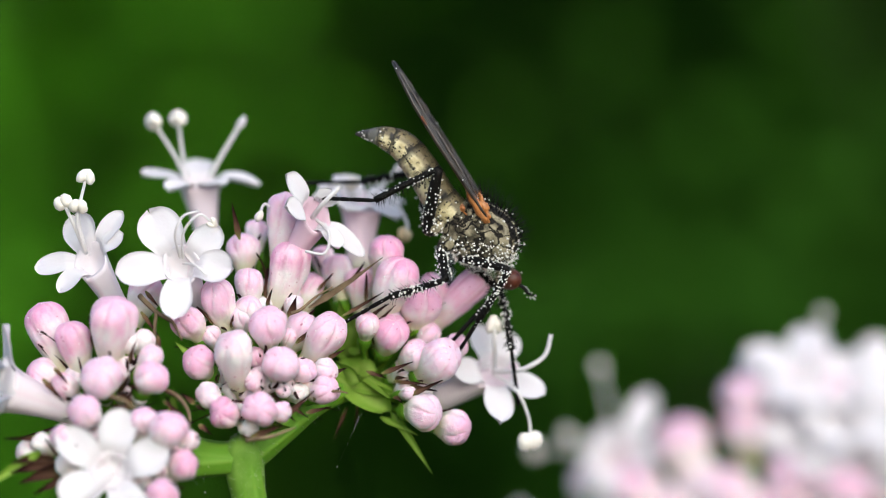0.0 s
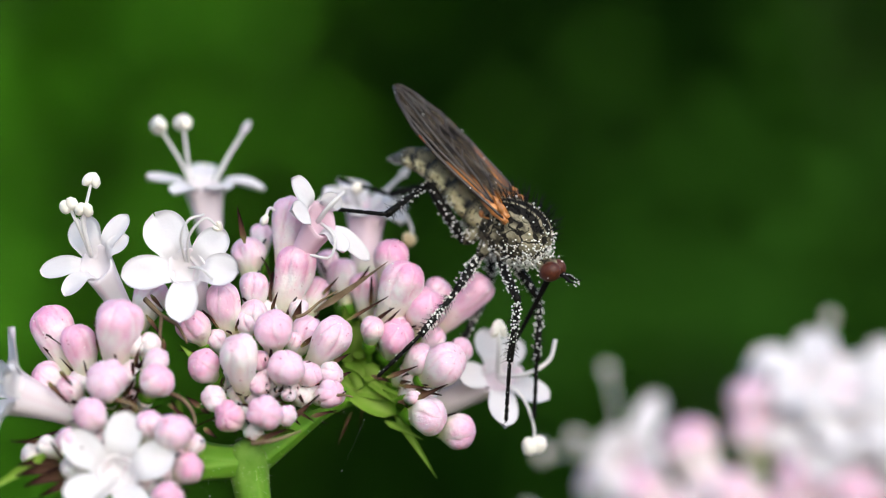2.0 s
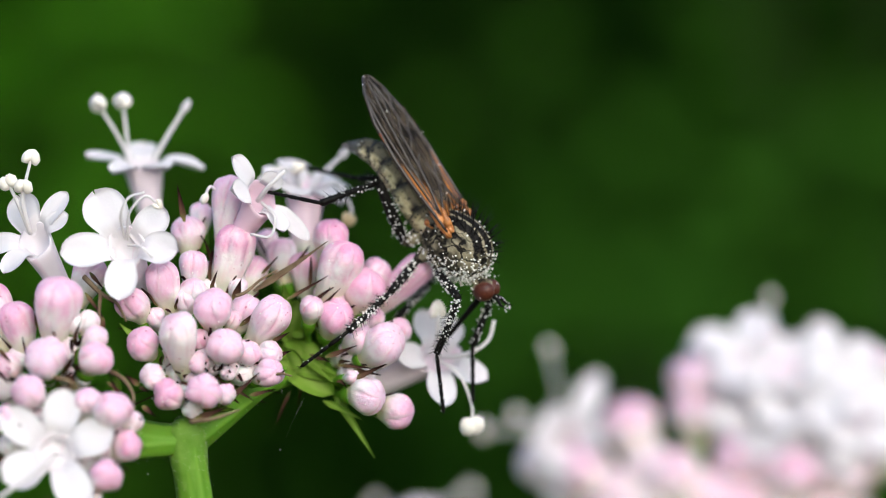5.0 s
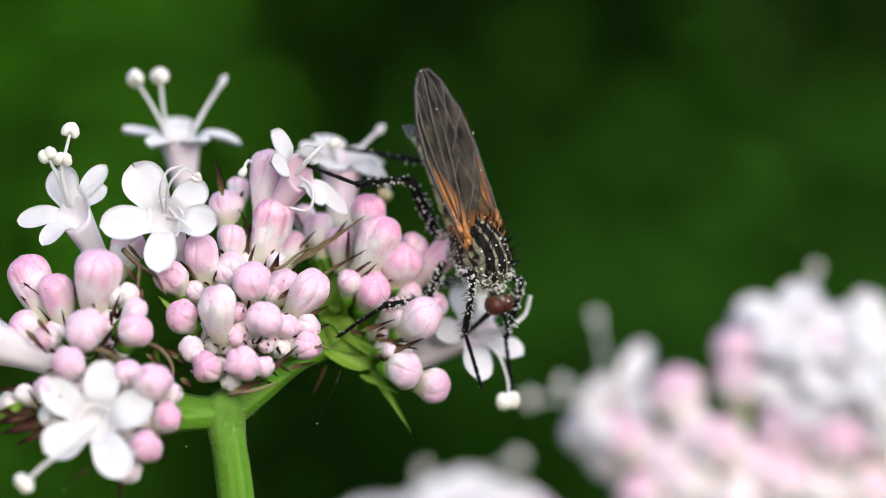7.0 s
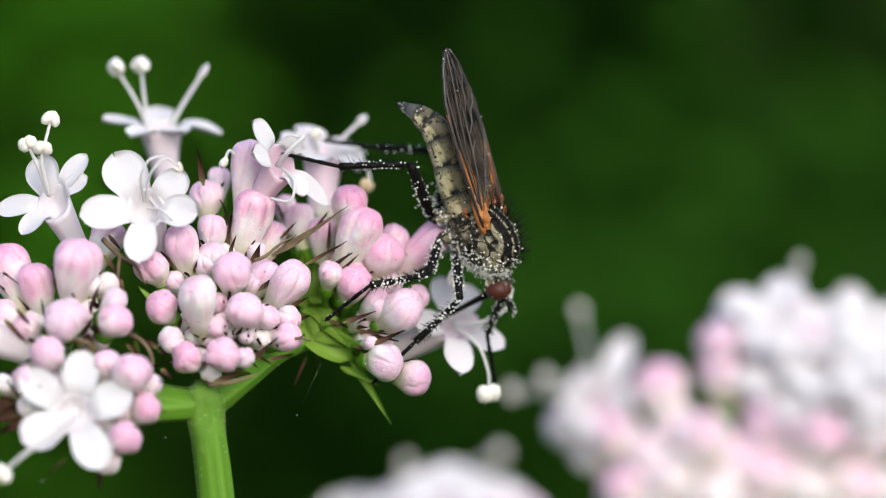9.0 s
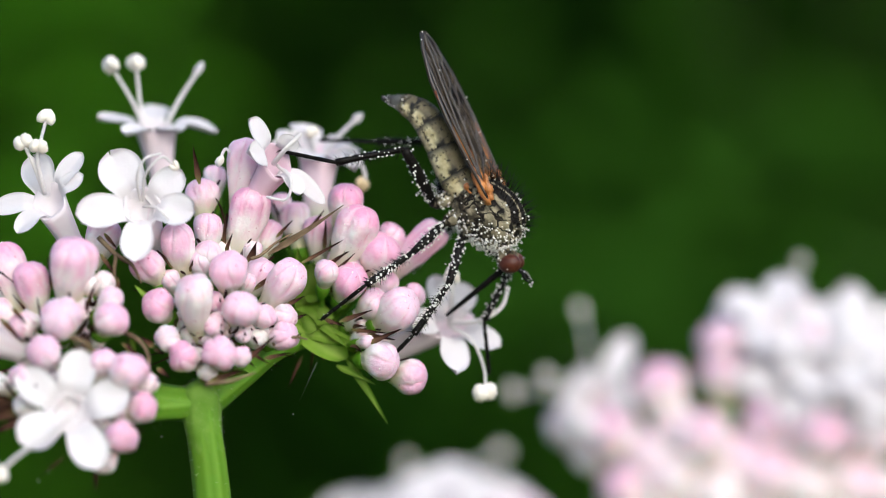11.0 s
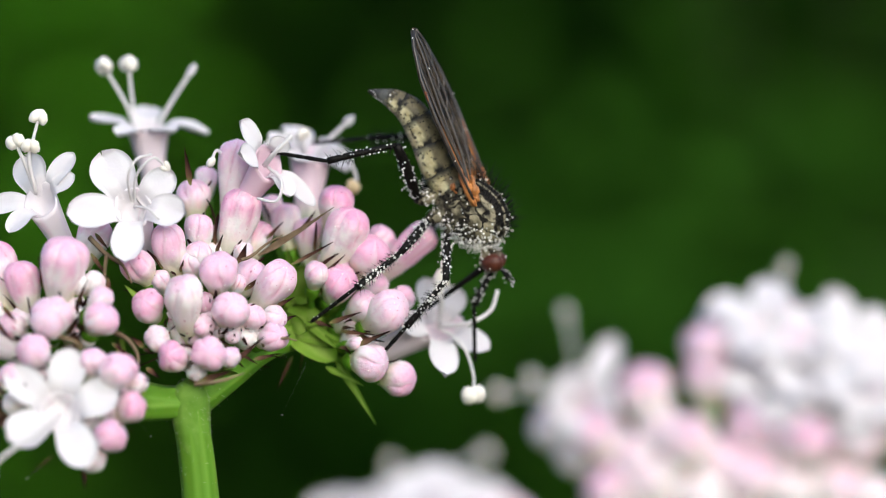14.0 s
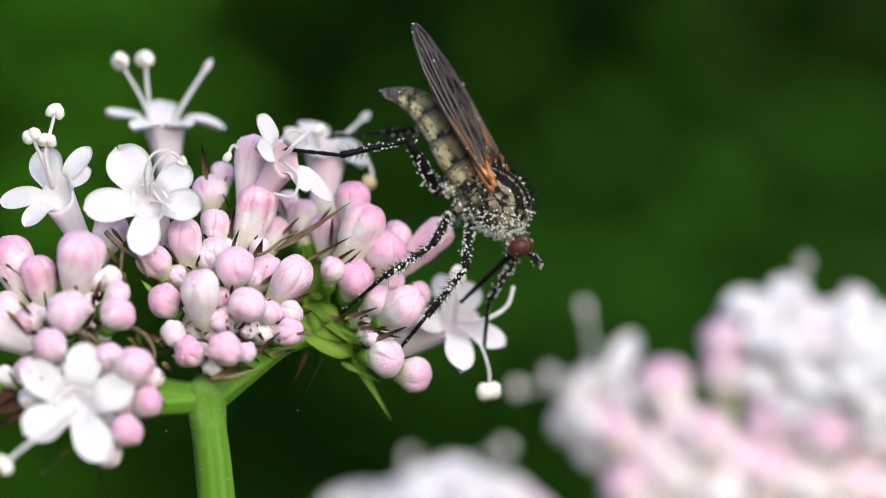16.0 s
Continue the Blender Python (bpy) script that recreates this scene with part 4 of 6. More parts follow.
    # the large white flower at the lower left, facing forwards
    f = open_flower(plant, org, (-15.9, -6.9, -10.55), (0.05, -0.95, 0.32), (-15.45, -4.4, -11.7), [(17, 8, 2.9, 0.05), (80, 6, 2.9, 0.0), (145, 8, 3.0, 0.05), (215, 6, 2.7, 0.0), (298, 6, 3.1, -0.1)], 29, 0.95, 0.5, 1.0, spin=0, width=1.85)
    stamen(f[0], inside(f, [(-15.9, -6.6, -10.8), (-16.8, -8.4, -11.6), (-17.9, -9.0, -12.4), (-18.9, -9.0, -13.3)]), 0.11, (0.55, 0.52))
    # the flower that lies on its side at the far left
    f = open_flower(plant, org, (-21.3, -4.4, -6.8), (-0.9, -0.3, 0.25), (-17.8, -3.2, -8.2), [(20, 10, 2.8, 0.3), (92, 12, 3.0, 0.1), (165, 12, 2.6, 0.1), (235, 10, 2.6, 0.1), (300, 12, 2.6, 0.1)], 30, 1.15, 0.6, 0.85, width=1.9)
    stamen(f[0], inside(f, [(-21.0, -4.4, -6.8), (-23.0, -5.0, -5.5), (-24.5, -5.0, -4.0)]), 0.09, (0.5, 0.4))
    # the large white bud about to open in the middle
    part("flower_bud", bud_mesh(0.98, 3.9, 0.8, 31, 0.14), plant, along_axis(Vector((-10.0, -2.0, -7.3)) - Vector(org), (-0.15, -0.62, 0.80), 20), "white bud about to open")

    # pointed bracts between the buds
    for k, (a, b, w) in enumerate(BRACTS + MORE_BRACTS + LAST_BRACTS):
        bract(plant, org, a, b, w, BRACT, 0.2, 60 + k)
    rng = random.Random(31)
    for hub in (hub_c, hub_c, hub_l, hub_r):
        for k in range(12):
            d = Vector((rng.gauss(0, 1), -abs(rng.gauss(0.5, 0.5)), rng.gauss(-0.5, 0.6))).normalized()
            a = Vector(hub) + d * rng.uniform(0.8, 2.0)
            b = Vector(hub) + d * rng.uniform(2.8, 4.3) + Vector((rng.gauss(0, 0.5), 0, rng.gauss(0.2, 0.5)))
            bract(plant, org, a, b, rng.uniform(0.12, 0.26), BRACT, rng.uniform(-0.7, 0.8), 300 + k)
    for k, (a, b, w) in enumerate(DARK_SCALES):
        bract(plant, org, a, b, w, BRACT, 0.35, 120 + k)
    for k, (a, b, w, c) in enumerate(LEAFLETS):
        bract(plant, org, a, b, w, LEAF, c, 90 + k)
    # the crowd of small green leaflets where the right branch forks
    rng = random.Random(12)
    for k in range(9):
        a = Vector((rng.uniform(-5.6, -3.2), rng.uniform(1.6, 3.4), rng.uniform(-7.2, -3.6)))
        b = a + Vector((rng.uniform(0.2, 2.0), rng.uniform(-1.2, 0.2), rng.gauss(-0.35, 0.75)))
        bract(plant, org, a, b, rng.uniform(0.7, 1.3), LEAF, rng.uniform(-0.5, 0.6), 400 + k, rng.uniform(-40, 40))
    bract(plant, org, (-6.8, 0.6, -3.0), (-2.8, 0.1, -0.5), 0.46, TWIG, 0.3, 140)
    # brown withered stalks between the clusters
    for line, r in ((((-15.1, -2.0, -2.3), (-14.2, -2.6, -3.1), (-13.4, -2.7, -3.6), (-12.9, -2.8, -4.5)), 0.13), (((-14.2, -2.6, -3.1), (-14.2, -3.2, -4.4), (-13.8, -3.6, -6.2)), 0.10),
                    (((-13.7, -4.4, -6.8), (-12.9, -4.6, -7.2), (-12.4, -4.7, -7.9), (-12.3, -4.9, -8.8)), 0.13), (((-7.6, -1.4, -3.2), (-7.1, -1.2, -3.0), (-6.4, -0.6, -2.4), (-5.6, 0.2, -1.9)), 0.09),
                    (((-16.2, -5.4, -7.1), (-15.4, -5.7, -7.3), (-14.7, -5.4, -7.9)), 0.12), (((-6.4, -2.9, -7.4), (-5.4, -3.1, -7.0), (-4.7, -3.0, -7.1)), 0.10), (((-9.6, -4.6, -9.3), (-8.4, -4.9, -9.1), (-7.2, -4.4, -8.7)), 0.11)):
        stalk(plant, org, line, [r, r * 0.8, r * 0.35], "withered_stalk", 5, 6, 0, 0, TWIG)
    # fine withered twigs under the lower left flower, and two strands with a grain at the end
    bract(plant, org, (-16.2, -5.8, -12.8), (-17.4, -6.0, -13.9), 0.14, BRACT, 0.3, 430)
    bract(plant, org, (-14.7, -5.8, -13.0), (-14.6, -6.2, -14.5), 0.42, BRACT, 0.2, 431)
    for k, (a, b) in enumerate((((-4.2, 0.9, -8.4), (-5.35, 0.0, -11.0)), ((-12.6, -5.6, -10.6), (-11.75, -3.0, -12.0)), ((-16.8, -5.8, -13.4), (-17.4, -6.0, -13.95)))):
        v, f = spike(Vector(a) - Vector(org), Vector(b) - Vector(org), 0.004)
        add(v, f, ball(Vector(b) - Vector(org), 0.045))
        part("strand", mesh_of("strand", v, f, FILAMENT), plant, None, "fine white strand with a pollen grain")
    rng = random.Random(8)
    gv, gf = [], []
    for rows in (CENTRE_UPPER, CENTRE_LOWER, LEFT, LOW_LEFT, RIGHT_UPPER, RIGHT_LOWER):
        for x, y, z, r, length, pale in rows:
            for _ in range(rng.randrange(4, 13)):
                d = Vector((rng.gauss(0, 1), -abs(rng.gauss(0, 1)), rng.gauss(0.2, 1))).normalized()
                add(gv, gf, ball(Vector((x, y, z)) - Vector(org) + d * r * 0.99, rng.uniform(0.018, 0.045)))
    tagged(part("pollen", mesh_of("pollen", gv, gf, POLLEN), plant), "fallen white pollen grains", kind="stuff")
    for hub, rows in ((hub_c, CENTRE_UPPER), (hub_c, CENTRE_LOWER), (hub_l, LEFT), (hub_low, LOW_LEFT), (hub_r, RIGHT_UPPER), (hub_r, RIGHT_LOWER)):
        for k, (x, y, z, r, length, pale) in enumerate(rows):
            if rng.random() < 0.6:
                bud_bract(plant, org, hub, (x, y, z), r, length, rng, 200 + k)
        # brown bracteoles in the gaps between neighbours
        for k, (p, q) in enumerate((p, q) for i, p in enumerate(rows) for q in rows[:i]):
            a, b = Vector(p[:3]), Vector(q[:3])
            if (a - b).length < 3.1 and rng.random() < 0.9:
                mid = (a * q[3] + b * p[3]) / (p[3] + q[3])
                out = (mid - Vector(hub)).normalized()
                side = out.cross(b - a).normalized()
                foot = mid - out * rng.uniform(0.9, 1.5) - side * rng.uniform(-0.5, 0.5)
                bract(plant, org, foot, mid + out * rng.uniform(0.0, 0.6) + side * rng.uniform(-0.8, 0.8), rng.uniform(0.16, 0.40), BRACT, rng.uniform(-0.6, 0.6), 500 + k, rng.uniform(-60, 60))
    return plant


BRACTS = [
    ((-15.0, -2.2, -3.1), (-14.0, -2.7, -4.4), 0.3), ((-14.1, -2.7, -4.2), (-13.9, -3.2, -5.5), 0.3), ((-14.9, -1.2, -2.1), (-14.1, -1.7, -3.0), 0.28),
    ((-13.7, -4.2, -7.4), (-12.5, -4.7, -8.2), 0.25), ((-12.6, -4.4, -8.2), (-12.3, -4.9, -9.0), 0.25), ((-15.1, -5.0, -7.6), (-15.9, -5.5, -6.8), 0.5),
    ((-15.1, -5.0, -7.7), (-16.2, -5.5, -7.6), 0.4), ((-15.2, -5.1, -7.6), (-15.6, -5.6, -6.6), 0.35), ((-7.7, -0.3, -3.5), (-7.3, -0.8, -2.3), 0.6),
    ((-5.8, -1.4, -5.5), (-4.8, -1.9, -5.0), 0.3), ((-5.5, -1.9, -6.2), (-4.7, -2.4, -5.9), 0.35), ((-6.3, -2.4, -7.7), (-4.9, -2.9, -6.8), 0.32),
    ((-6.8, -2.6, -8.1), (-5.4, -3.1, -7.8), 0.3), ((-10.0, -3.6, -9.0), (-8.6, -4.1, -9.4), 0.4),
]
MORE_BRACTS = [
    ((-10.9, -3.6, -8.1), (-10.3, -4.1, -9.0), 0.35), ((-12.2, -3.0, -7.7), (-11.6, -3.5, -8.0), 0.3), 
    ((-5.1, 0.5, -3.4), (-2.9, 0.0, -2.2), 0.28), ((-3.7, 0.6, -4.1), (-2.3, 0.1, -2.8), 0.3), ((-3.1, 0.1, -6.3), (-1.4, -0.4, -5.7), 0.35),
    ((-2.5, 0.5, -6.7), (-0.7, 0.0, -6.9), 0.3), ((-1.7, -0.2, -7.4), (0.1, -0.7, -6.6), 0.38), ((-4.7, 1.8, -1.7), (-3.9, 1.3, -0.6), 0.3),
    ((-6.4, 1.3, -2.1), (-5.5, 0.8, -1.2), 0.26), ((-17.0, -3.7, -5.5), (-16.0, -4.2, -6.1), 0.5), ((-19.0, -4.2, -5.8), (-18.2, -4.7, -6.6), 0.3),
    ((-19.5, -4.7, -6.3), (-18.3, -5.2, -7.5), 0.38), ((-12.3, -5.4, -8.9), (-11.7, -5.9, -9.2), 0.35),
]
LAST_BRACTS = [
    ((-12.1, -5.7, -10.2), (-11.6, -6.2, -10.6), 0.35), ((-10.3, 0.2, 0.5), (-10.66, -0.5, 2.5), 0.42), ((-3.9, 0.7, -6.2), (-2.8, 0.2, -6.6), 0.3),
    ((-1.3, 0.9, -5.4), (-0.5, 0.4, -4.7), 0.3), ((-14.1, -1.7, -3.2), (-13.4, -2.2, -3.8), 0.3), ((-8.9, -0.5, -2.9), (-8.5, -1.0, -1.9), 0.26),
    ((-10.6, -1.3, -3.9), (-10.4, -1.8, -3.2), 0.26),
]
DARK_SCALES = [
    ((-18.6, -4.6, -9.9), (-21.0, -5.8, -10.5), 0.95), ((-18.6, -4.8, -10.2), (-21.0, -6.0, -11.0), 0.95), ((-18.4, -5.0, -10.6), (-20.6, -6.2, -11.5), 0.95),
    ((-18.6, -4.4, -9.2), (-21.4, -5.6, -9.3), 0.5), ((-18.0, -5.0, -10.9), (-19.8, -6.0, -12.0), 0.7),     ((-12.9, -5.2, -9.3), (-12.0, -5.4, -8.2), 0.4), ((-12.8, -5.0, -8.5), (-13.5, -5.2, -7.0), 0.4), ((-12.4, -5.6, -10.6), (-11.8, -5.9, -9.9), 0.4),
    ((-8.2, -3.6, -8.6), (-6.2, -3.4, -7.0), 0.45), ((-9.4, -4.2, -9.2), (-7.6, -4.4, -8.6), 0.45), ((-12.2, -3.4, -7.6), (-13.0, -3.8, -7.0), 0.4),
    ((-12.0, -3.6, -8.6), (-11.2, -4.2, -9.2), 0.4), ((-14.6, -4.2, -6.9), (-15.6, -5.6, -6.6), 0.5),
]
LEAFLETS = [
    ((-2.7, 1.5, -8.2), (-0.5, 0.8, -11.4), 0.62, -0.35), ((-5.5, 1.9, -6.6), (-2.7, 0.9, -8.1), 1.5, -0.3), ((-5.2, 1.8, -6.8), (-1.6, 0.9, -7.7), 1.0, -0.25),
    ((-5.0, 2.6, -5.6), (-4.4, 1.6, -3.2), 1.3, 0.2), ((-11.6, -1.6, -6.2), (-13.4, -2.0, -4.6), 0.9, 0.2), ((-13.4, -2.6, -8.8), (-13.1, -4.2, -6.6), 0.8, 0.2),
    ((-19.5, -5.4, -9.8), (-22.5, -5.8, -11.9), 0.8, 0.3), ((-9.5, -1.5, -9.0), (-7.4, -2.4, -8.9), 0.8, 0.3),
    ((-3.2, 1.6, -8.6), (-1.3, 0.6, -9.4), 0.5, -0.2), ((-4.6, 2.6, -5.2), (-3.0, 1.4, -4.0), 1.1, 0.2), ((-5.0, 2.8, -4.6), (-5.4, 1.8, -2.4), 1.0, 0.2),
]


def near_plant(name_label, hub, buds, flowers, seed, foot, gaps, gaps_from):
    """A second flower head that stands much nearer to the eye."""
    org = (foot[0], foot[1], -H / MM)
    plant = tagged(new("valerian_plant"), name_label, "flower", "valerian plants")
    plant.location = (org[0] * MM, org[1] * MM, 0)
    low = (hub[0] + 0.5, hub[1], hub[2] - 6)
    stalk(plant, org, [foot[:2] + (-H / MM,), ((foot[0] + hub[0]) / 2, foot[1], -250), (hub[0] + 1.2, hub[1], hub[2] - 25), low], [1.9, 1.6, 1.0, 0.9], "stem", 9, 8)
    stalk(plant, org, [low, ((low[0] + hub[0]) / 2 + 0.3, low[1], low[2] + 3), hub], [0.7, 0.6, 0.6], "branch", 7, 6)
    cluster(plant, org, hub, [(*row[:5], min(1.0, row[5] + 0.08)) for row in buds], seed)
    for k, (c, way, size, spin, ends, *own) in enumerate(flowers):
        base = Vector(c) * 0.55 + Vector(hub) * 0.45
        d = Vector(c) - base
        base = Vector(c) - d.normalized() * min(d.length, 4.5)
        f = open_flower(plant, org, c, way, base, own[0] if own else [(72 * i, 12, size, -0.2) for i in range(5)], seed * 9 + k, 0.9, 0.5, 0.8, spin=spin, width=1.2 if own else 1.9)
        w = Vector(way).normalized()
        for j, (dx, dz) in enumerate(((-0.9, -0.5), (0.9, -0.6), (0.0, -1.6))):
            add_bud(plant, org, hub, c[0] + dx, c[1] + 1.8, c[2] + dz - 0.5, 0.95, 2.6, 0.9, seed * 31 + 3 * k + j, False)
        for end in ends:
            stamen(f[0], inside(f, [Vector(c) - w * 0.8, Vector(c) * 0.5 + Vector(end) * 0.5 + w * 0.5, end]), 0.06, (0.34, 0.32))
    rng = random.Random(seed + 2)
    for k in range(gaps):
        c = Vector(rng.choice(flowers[-gaps_from:])[0]) + Vector((rng.uniform(-2.2, 2.2), 0.7 + rng.random(), rng.uniform(-2.6, 0.6)))
        add_bud(plant, org, hub, *c, rng.uniform(0.7, 1.0), 2.4, rng.uniform(0.4, 1.0), seed * 71 + k, False)
    return plant


def near_plants():
    near_plant("pale pink valerian head close to the lens, out of focus", (14.1, -23.0, -15.1), NEAR_BUDS + NEAR_BUDS_LOW, NEAR_FLOWERS, 40, (14.0, -24.0), 76, 6)
    near_plant("white valerian head low before the lens, out of focus", (1.2, -28.0, -16.3), LOW_BUDS, LOW_FLOWERS, 50, (3.0, -28.0), 16, 4)


# mouth, facing, petal length, spin, ends of the stamens
NEAR_FLOWERS = [
    ((7.1, -26.0, -8.5), (-0.1, -0.9, 0.4), 2.4, 0, [(6.3, -26.0, -4.8), (5.0, -26.0, -7.5), (3.7, -26.0, -8.1)], [(66, 8, 3.0, -0.1), (120, 8, 1.4, 0.0), (180, 8, 1.4, 0.0), (250, 8, 1.4, 0.0), (10, 8, 1.3, 0.0)]),
    ((14.9, -25.0, -5.3), (0.05, -0.60, 0.80), 2.7, 10, [(15.4, -25.0, -2.7)]),
    ((15.2, -26.0, -7.4), (-0.1, -0.75, 0.65), 2.4, 50, []),
    ((17.1, -26.0, -8.0), (0.2, -0.75, 0.6), 2.5, 0, []),
    ((18.5, -25.0, -5.9), (0.4, -0.6, 0.6), 2.5, 30, []),
    ((16.3, -26.3, -6.5), (0.0, -0.8, 0.6), 2.2, 20, []),
    ((18.7, -26.2, -7.3), (0.2, -0.8, 0.55), 2.3, 10, []),
]
LOW_FLOWERS = [
    ((1.0, -29.0, -12.3), (-0.05, -0.6, 0.8), 1.8, 5, [(3.0, -29.0, -10.3)]),
    ((2.8, -29.0, -12.7), (0.35, -0.6, 0.7), 1.7, 30, []),
    ((-0.6, -29.0, -12.9), (-0.35, -0.6, 0.7), 1.6, 20, [(-0.7, -29.0, -10.8)]),
    ((-2.9, -29.0, -13.2), (-0.4, -0.5, 0.6), 1.2, 50, []),
]


# ---- the fly, in its own millimetres: x ahead and z up as it stands at first, y away ----
def dusted(rng, point, count, size=(0.03, 0.075)):
    v, f = [], []
    for _ in range(count):
        add(v, f, ball(point(rng), rng.uniform(*size), rng.uniform(0.7, 1.0)))
    return mesh_of("pollen", v, f, POLLEN)


def lump(center, ahead, up, size, n=(28, 20), shape=None):
    """An ellipsoid mesh in its own axes, and its pose."""
    x = Vector(ahead).normalized()
    z = (Vector(up) - x * Vector(up).dot(x)).normalized()
    y = z.cross(x)
    m = Matrix.Translation(Vector(center) * MM) @ Matrix((x, y, z)).transposed().to_4x4()
    bm = bmesh.new()
    bmesh.ops.create_uvsphere(bm, u_segments=n[0], v_segments=n[1], radius=1.0)
    verts = []
    for q in bm.verts:
        p = Vector((q.co.x * size[0], q.co.y * size[1], q.co.z * size[2]))
        verts.append(tuple(shape(p, q.co) if shape else p))
    faces = [tuple(e.index for e in q.verts) for q in bm.faces]
    bm.free()
    return verts, faces, m


LEGS = {
    # hip, femur, tibia, tarsus, side to which the knee bends
    "hind_right": ((-2.45, -0.55, -0.35), 3.5, 3.6, 3.0, (-0.32, -0.4, 1.0)),
    "mid_right": ((-1.75, -0.65, -1.15), 2.5, 3.0, 3.0, (0.3, -0.8, -0.45)),
    "front_right": ((-0.75, -0.55, -1.65), 2.8, 3.1, 3.1, (1.0, -0.45, 0.1)),
    "hind_left": ((-2.45, 0.55, -0.35), 3.3, 3.6, 3.0, (-0.1, 0.5, 1.0)),
    "mid_left": ((-1.75, 0.65, -1.15), 2.6, 3.1, 3.0, (0.2, 0.9, 0.4)),
    "front_left": ((-0.75, 0.55, -1.65), 2.8, 3.1, 3.0, (1.0, 0.5, 0.3)),
}


def leg_piece(fly, name, length, radii, rng, bristles, grains, spikes):
    """One joint of a leg along +x, with its bristles and pollen."""
    n = 10
    v, f = sweep([(length * i / n, 0, 0.03 * math.sin(3 * i / n)) for i in range(n + 1)], radii, 12)
    ob = part(name, mesh_of(name, v, f, BLACK), fly)
    v, f = [], []

    def on(s, a):
        r = float(np.interp(s, np.linspace(0, 1, len(radii)), radii))
        return (s * length, r * math.cos(a), r * math.sin(a))

    for _ in range(bristles):
        s, a = rng.uniform(0.05, 0.98), rng.uniform(0, 6.28)
        p = Vector(on(s, a))
        d = Vector((0.55, math.cos(a), math.sin(a)))
        add(v, f, spike(p, p + d * rng.uniform(*spikes), 0.020))
    part("bristles", mesh_of("bristles", v, f, HAIR), ob)
    if grains:
        g = dusted(rng, lambda q: (lambda p, k: (p[0], p[1] * k, p[2] * k))(on(q.betavariate(1.2, 1.6), q.uniform(0, 6.28)), 1.02 + 0.9 * q.random() ** 3), grains)
        tagged(part("pollen", g, ob), "white pollen grains", kind="stuff")
    return ob


def tarsus_piece(fly, length, rng, grains):
    v, f = [], []
    cuts = [0.0, 0.42, 0.60, 0.75, 0.87, 1.0]
    for a, b in zip(cuts, cuts[1:]):
        add(v, f, sweep([(length * (a + (b - a) * k / 4), 0, 0) for k in range(5)], [0.08, 0.105, 0.10, 0.115, 0.085], 10))
    for k in (-1, 1):
        add(v, f, sweep(smooth_line([(length, 0, 0), (length + 0.12, 0.06 * k, 0.0), (length + 0.2, 0.12 * k, -0.1)], 3), [0.03, 0.02, 0.006], 6))
    for _ in range(26):
        s, a = rng.uniform(0.02, 1), rng.uniform(0, 6.28)
        p = Vector((s * length, 0.06 * math.cos(a), 0.06 * math.sin(a)))
        add(v, f, spike(p, p + Vector((0.12, 0.12 * math.cos(a), 0.12 * math.sin(a))), 0.010))
    ob = part("tarsus", mesh_of("tarsus", v, f, BLACK), fly)
    if grains:
        g = dusted(rng, lambda q: (q.uniform(0, length), q.gauss(0, 0.06), q.gauss(0, 0.06)), grains, (0.025, 0.05))
        tagged(part("pollen", g, ob), "white pollen grains", kind="stuff")
    return ob


WING_ROOT, WING_AXIS, WING_UP = (0.55, 0.0, 0.55), (-0.53, 0.0, 0.85), (0.85, 0.0, 0.53)


